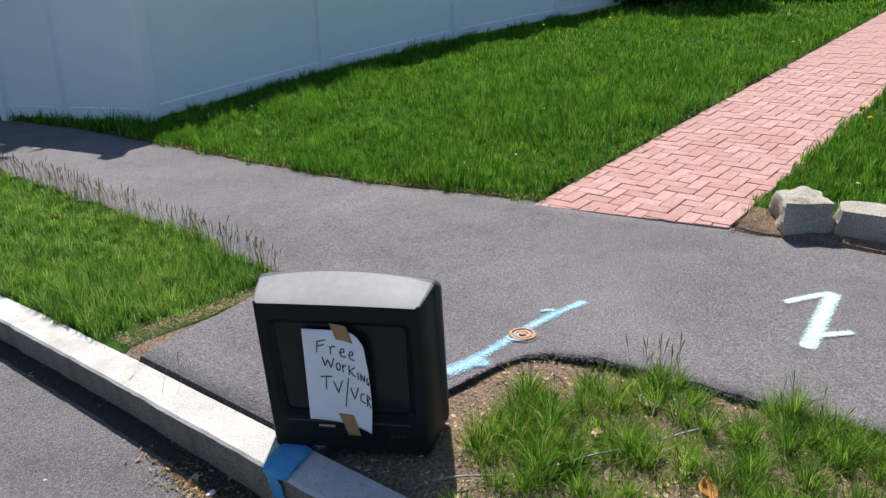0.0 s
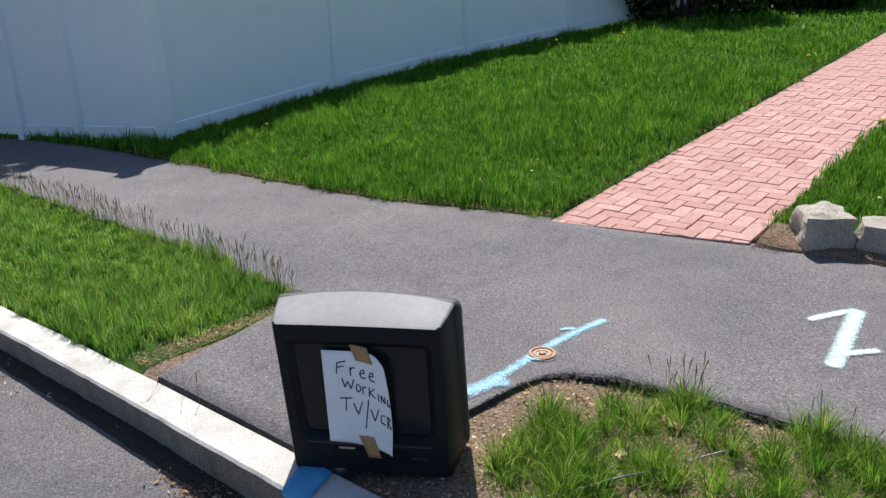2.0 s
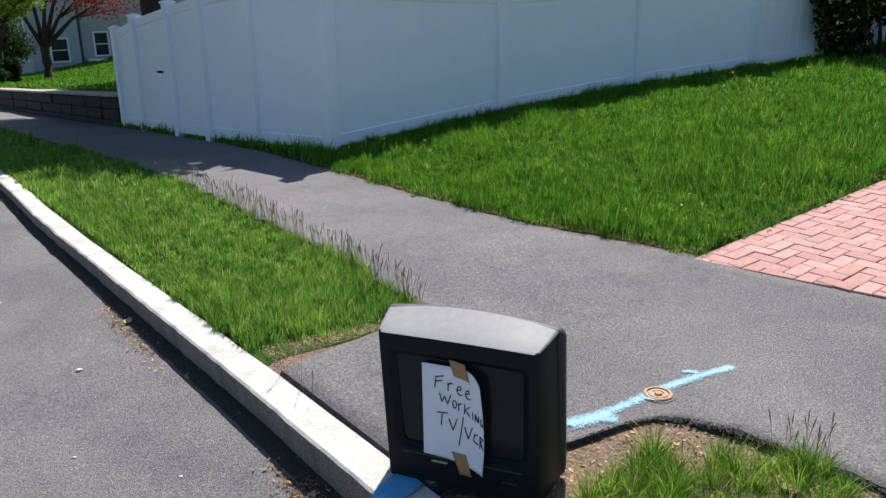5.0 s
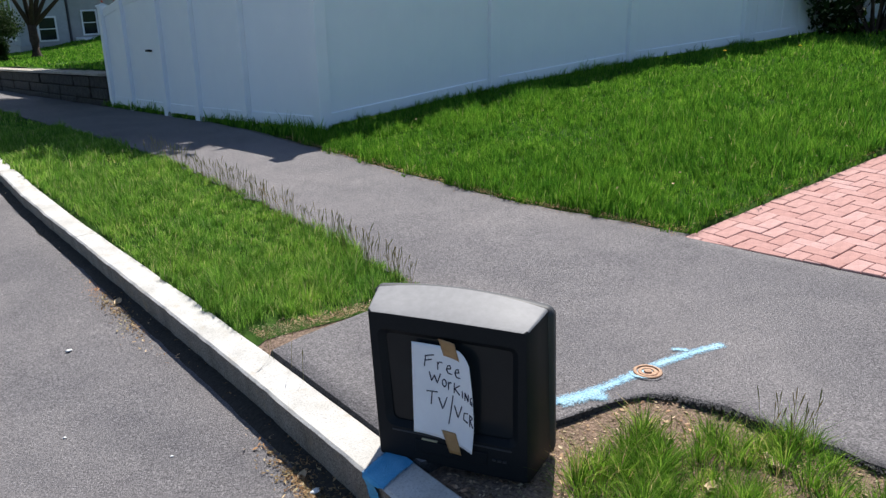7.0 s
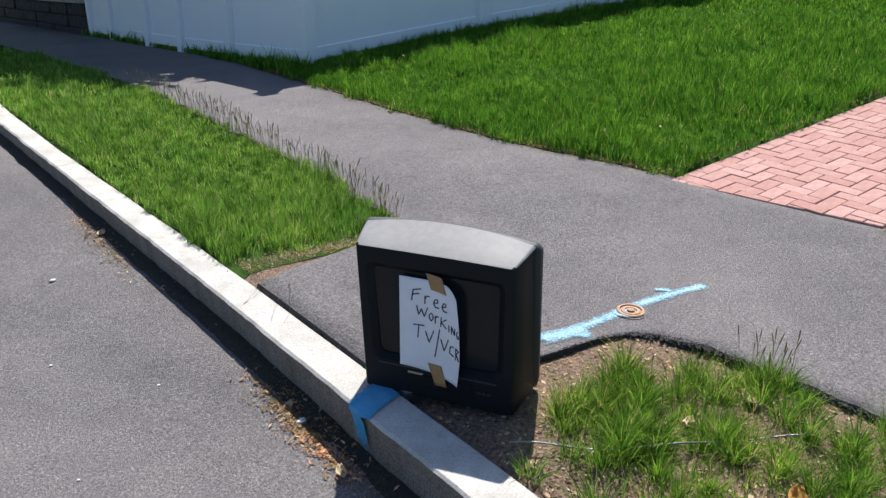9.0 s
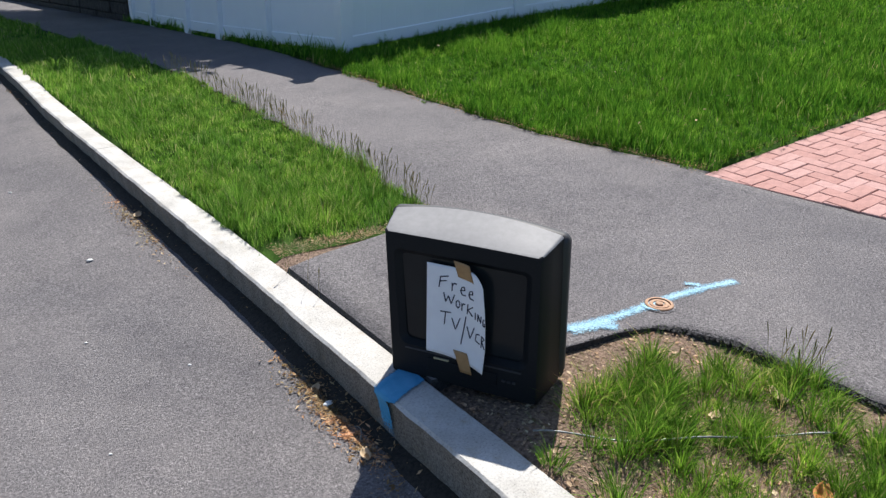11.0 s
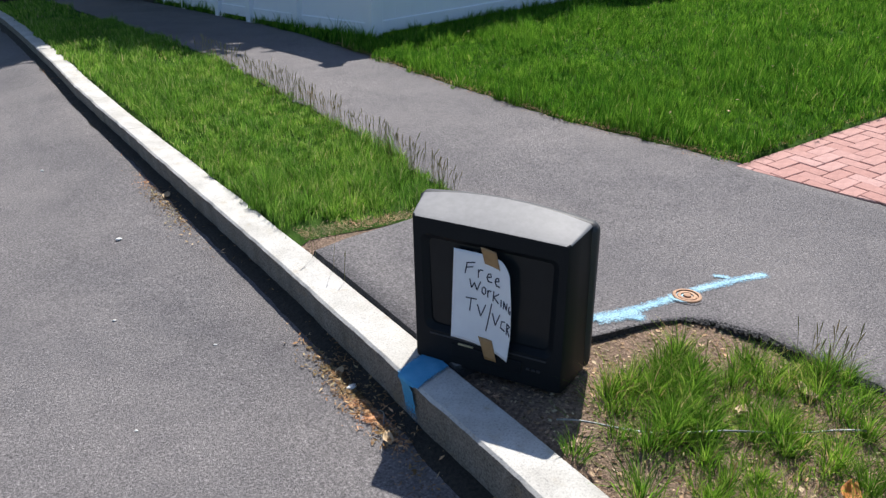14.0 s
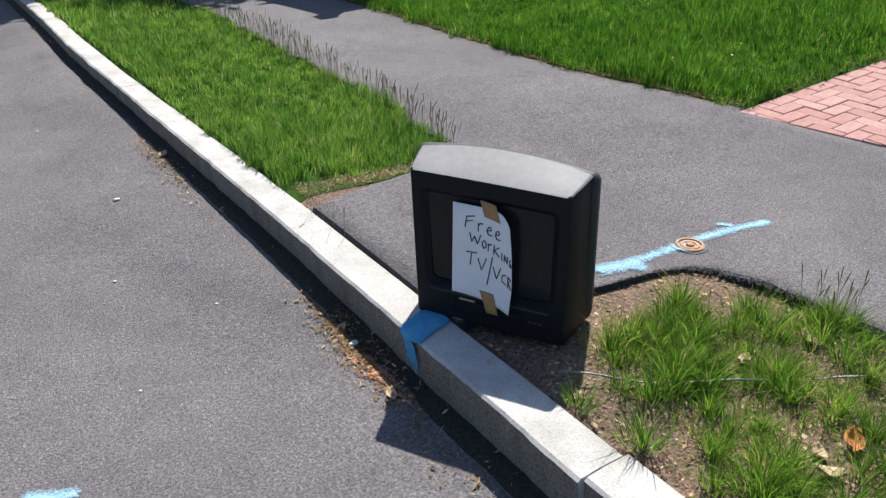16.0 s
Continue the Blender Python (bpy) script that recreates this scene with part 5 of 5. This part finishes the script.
sheet("path_bed", np.linspace(2.24, 14.0, 60), np.linspace(-0.285, 0.645, 8), lambda X, Y: path_level(X) - 0.0215 - 0.03 * (X < 2.24 + 0.2 * (0.7 - Y)), MAT_MORTAR, "sandy bed showing in the brick joints", "path")
CELL, GAP, THICK = 0.0772, 0.003, 0.05


def brick_mesh(lx, ly, skew=0.0):
    """One brick; skew slants its street end to the sidewalk's edge."""
    bm = bmesh.new()
    a, b = lx / 2 - GAP / 2, ly / 2 - GAP / 2
    c = 0.0025
    low = [bm.verts.new((sx * a, sy * b, -THICK)) for sx, sy in ((-1, -1), (1, -1), (1, 1), (-1, 1))]
    mid = [bm.verts.new((sx * a, sy * b, -c)) for sx, sy in ((-1, -1), (1, -1), (1, 1), (-1, 1))]
    top = [bm.verts.new((sx * (a - c), sy * (b - c), 0)) for sx, sy in ((-1, -1), (1, -1), (1, 1), (-1, 1))]
    for p, q in ((low, mid), (mid, top)):
        for k in range(4):
            bm.faces.new((p[k], p[(k + 1) % 4], q[(k + 1) % 4], q[k]))
    bm.faces.new(top)
    for v in bm.verts:
        if v.co.x < 0:
            v.co.x -= skew * v.co.y
    me = bpy.data.meshes.new("brick")
    bm.to_mesh(me)
    bm.free()
    me.materials.append(MAT_BRICK)
    return me


BRICKS = {}
RB = random.Random(9)
PX0, PY0, PY1 = 2.20, -0.283, 0.643
SLOPE = -math.degrees(math.atan(0.052))
rest_v, rest_f = [], []
for i in range(-3, 150):
    for j in range(-3, 14):
        kind = (i - j) % 4
        if kind not in (0, 3):
            continue
        x0, y0 = PX0 + i * CELL, PY0 + j * CELL
        x1, y1 = (x0 + 2 * CELL, y0 + CELL) if kind == 0 else (x0 + CELL, y0 + 2 * CELL)
        y0, y1 = max(y0, PY0), min(y1, PY1)
        front_x = 2.225 + 0.2 * (0.63 - (y0 + y1) / 2)
        skew = 0.2 if x0 < front_x else 0.0
        x0 = max(x0, front_x)
        if x1 - x0 < 0.009 or y1 - y0 < 0.02 or x0 > 13.6:
            continue
        cx, cy = (x0 + x1) / 2, (y0 + y1) / 2
        z = float(path_level(cx)) - 0.013 + RB.uniform(-0.0025, 0.0025) * (0.4 if skew else 1.0)
        key = (round(x1 - x0, 3), round(y1 - y0, 3), skew)
        if cx < 6.1:
            if key not in BRICKS:
                BRICKS[key] = brick_mesh(*key)
            ob = new("brick", BRICKS[key])
            ob.parent = path
            ob.matrix_world = pose(cx, cy, z, RB.uniform(-0.6, 0.6), SLOPE + RB.uniform(-0.6, 0.6), 0.0 if skew else RB.uniform(-1.6, 1.6))
        else:
            b = len(rest_v)
            a, c = key[0] / 2 - GAP / 2, key[1] / 2 - GAP / 2
            for h in (-0.03, 0.0):
                tilt = a * 0.052
                rest_v += [(cx - a, cy - c, z + h - tilt), (cx + a, cy - c, z + h + tilt), (cx + a, cy + c, z + h + tilt), (cx - a, cy + c, z + h - tilt)]
            rest_f += [(b + 4, b + 5, b + 6, b + 7)] + [(b + k, b + (k + 1) % 4, b + 4 + (k + 1) % 4, b + 4 + k) for k in range(4)]
tagged(arrays("far_bricks", rest_v, rest_f, MAT_BRICK, path), kind="stuff")

# ---- bring everything to metres ----
for ob in list(scene.objects):
    if ob.parent is None and ob.type in ("MESH", "EMPTY"):
        ob.matrix_world = Matrix.Scale(UNIT, 4) @ ob.matrix_world
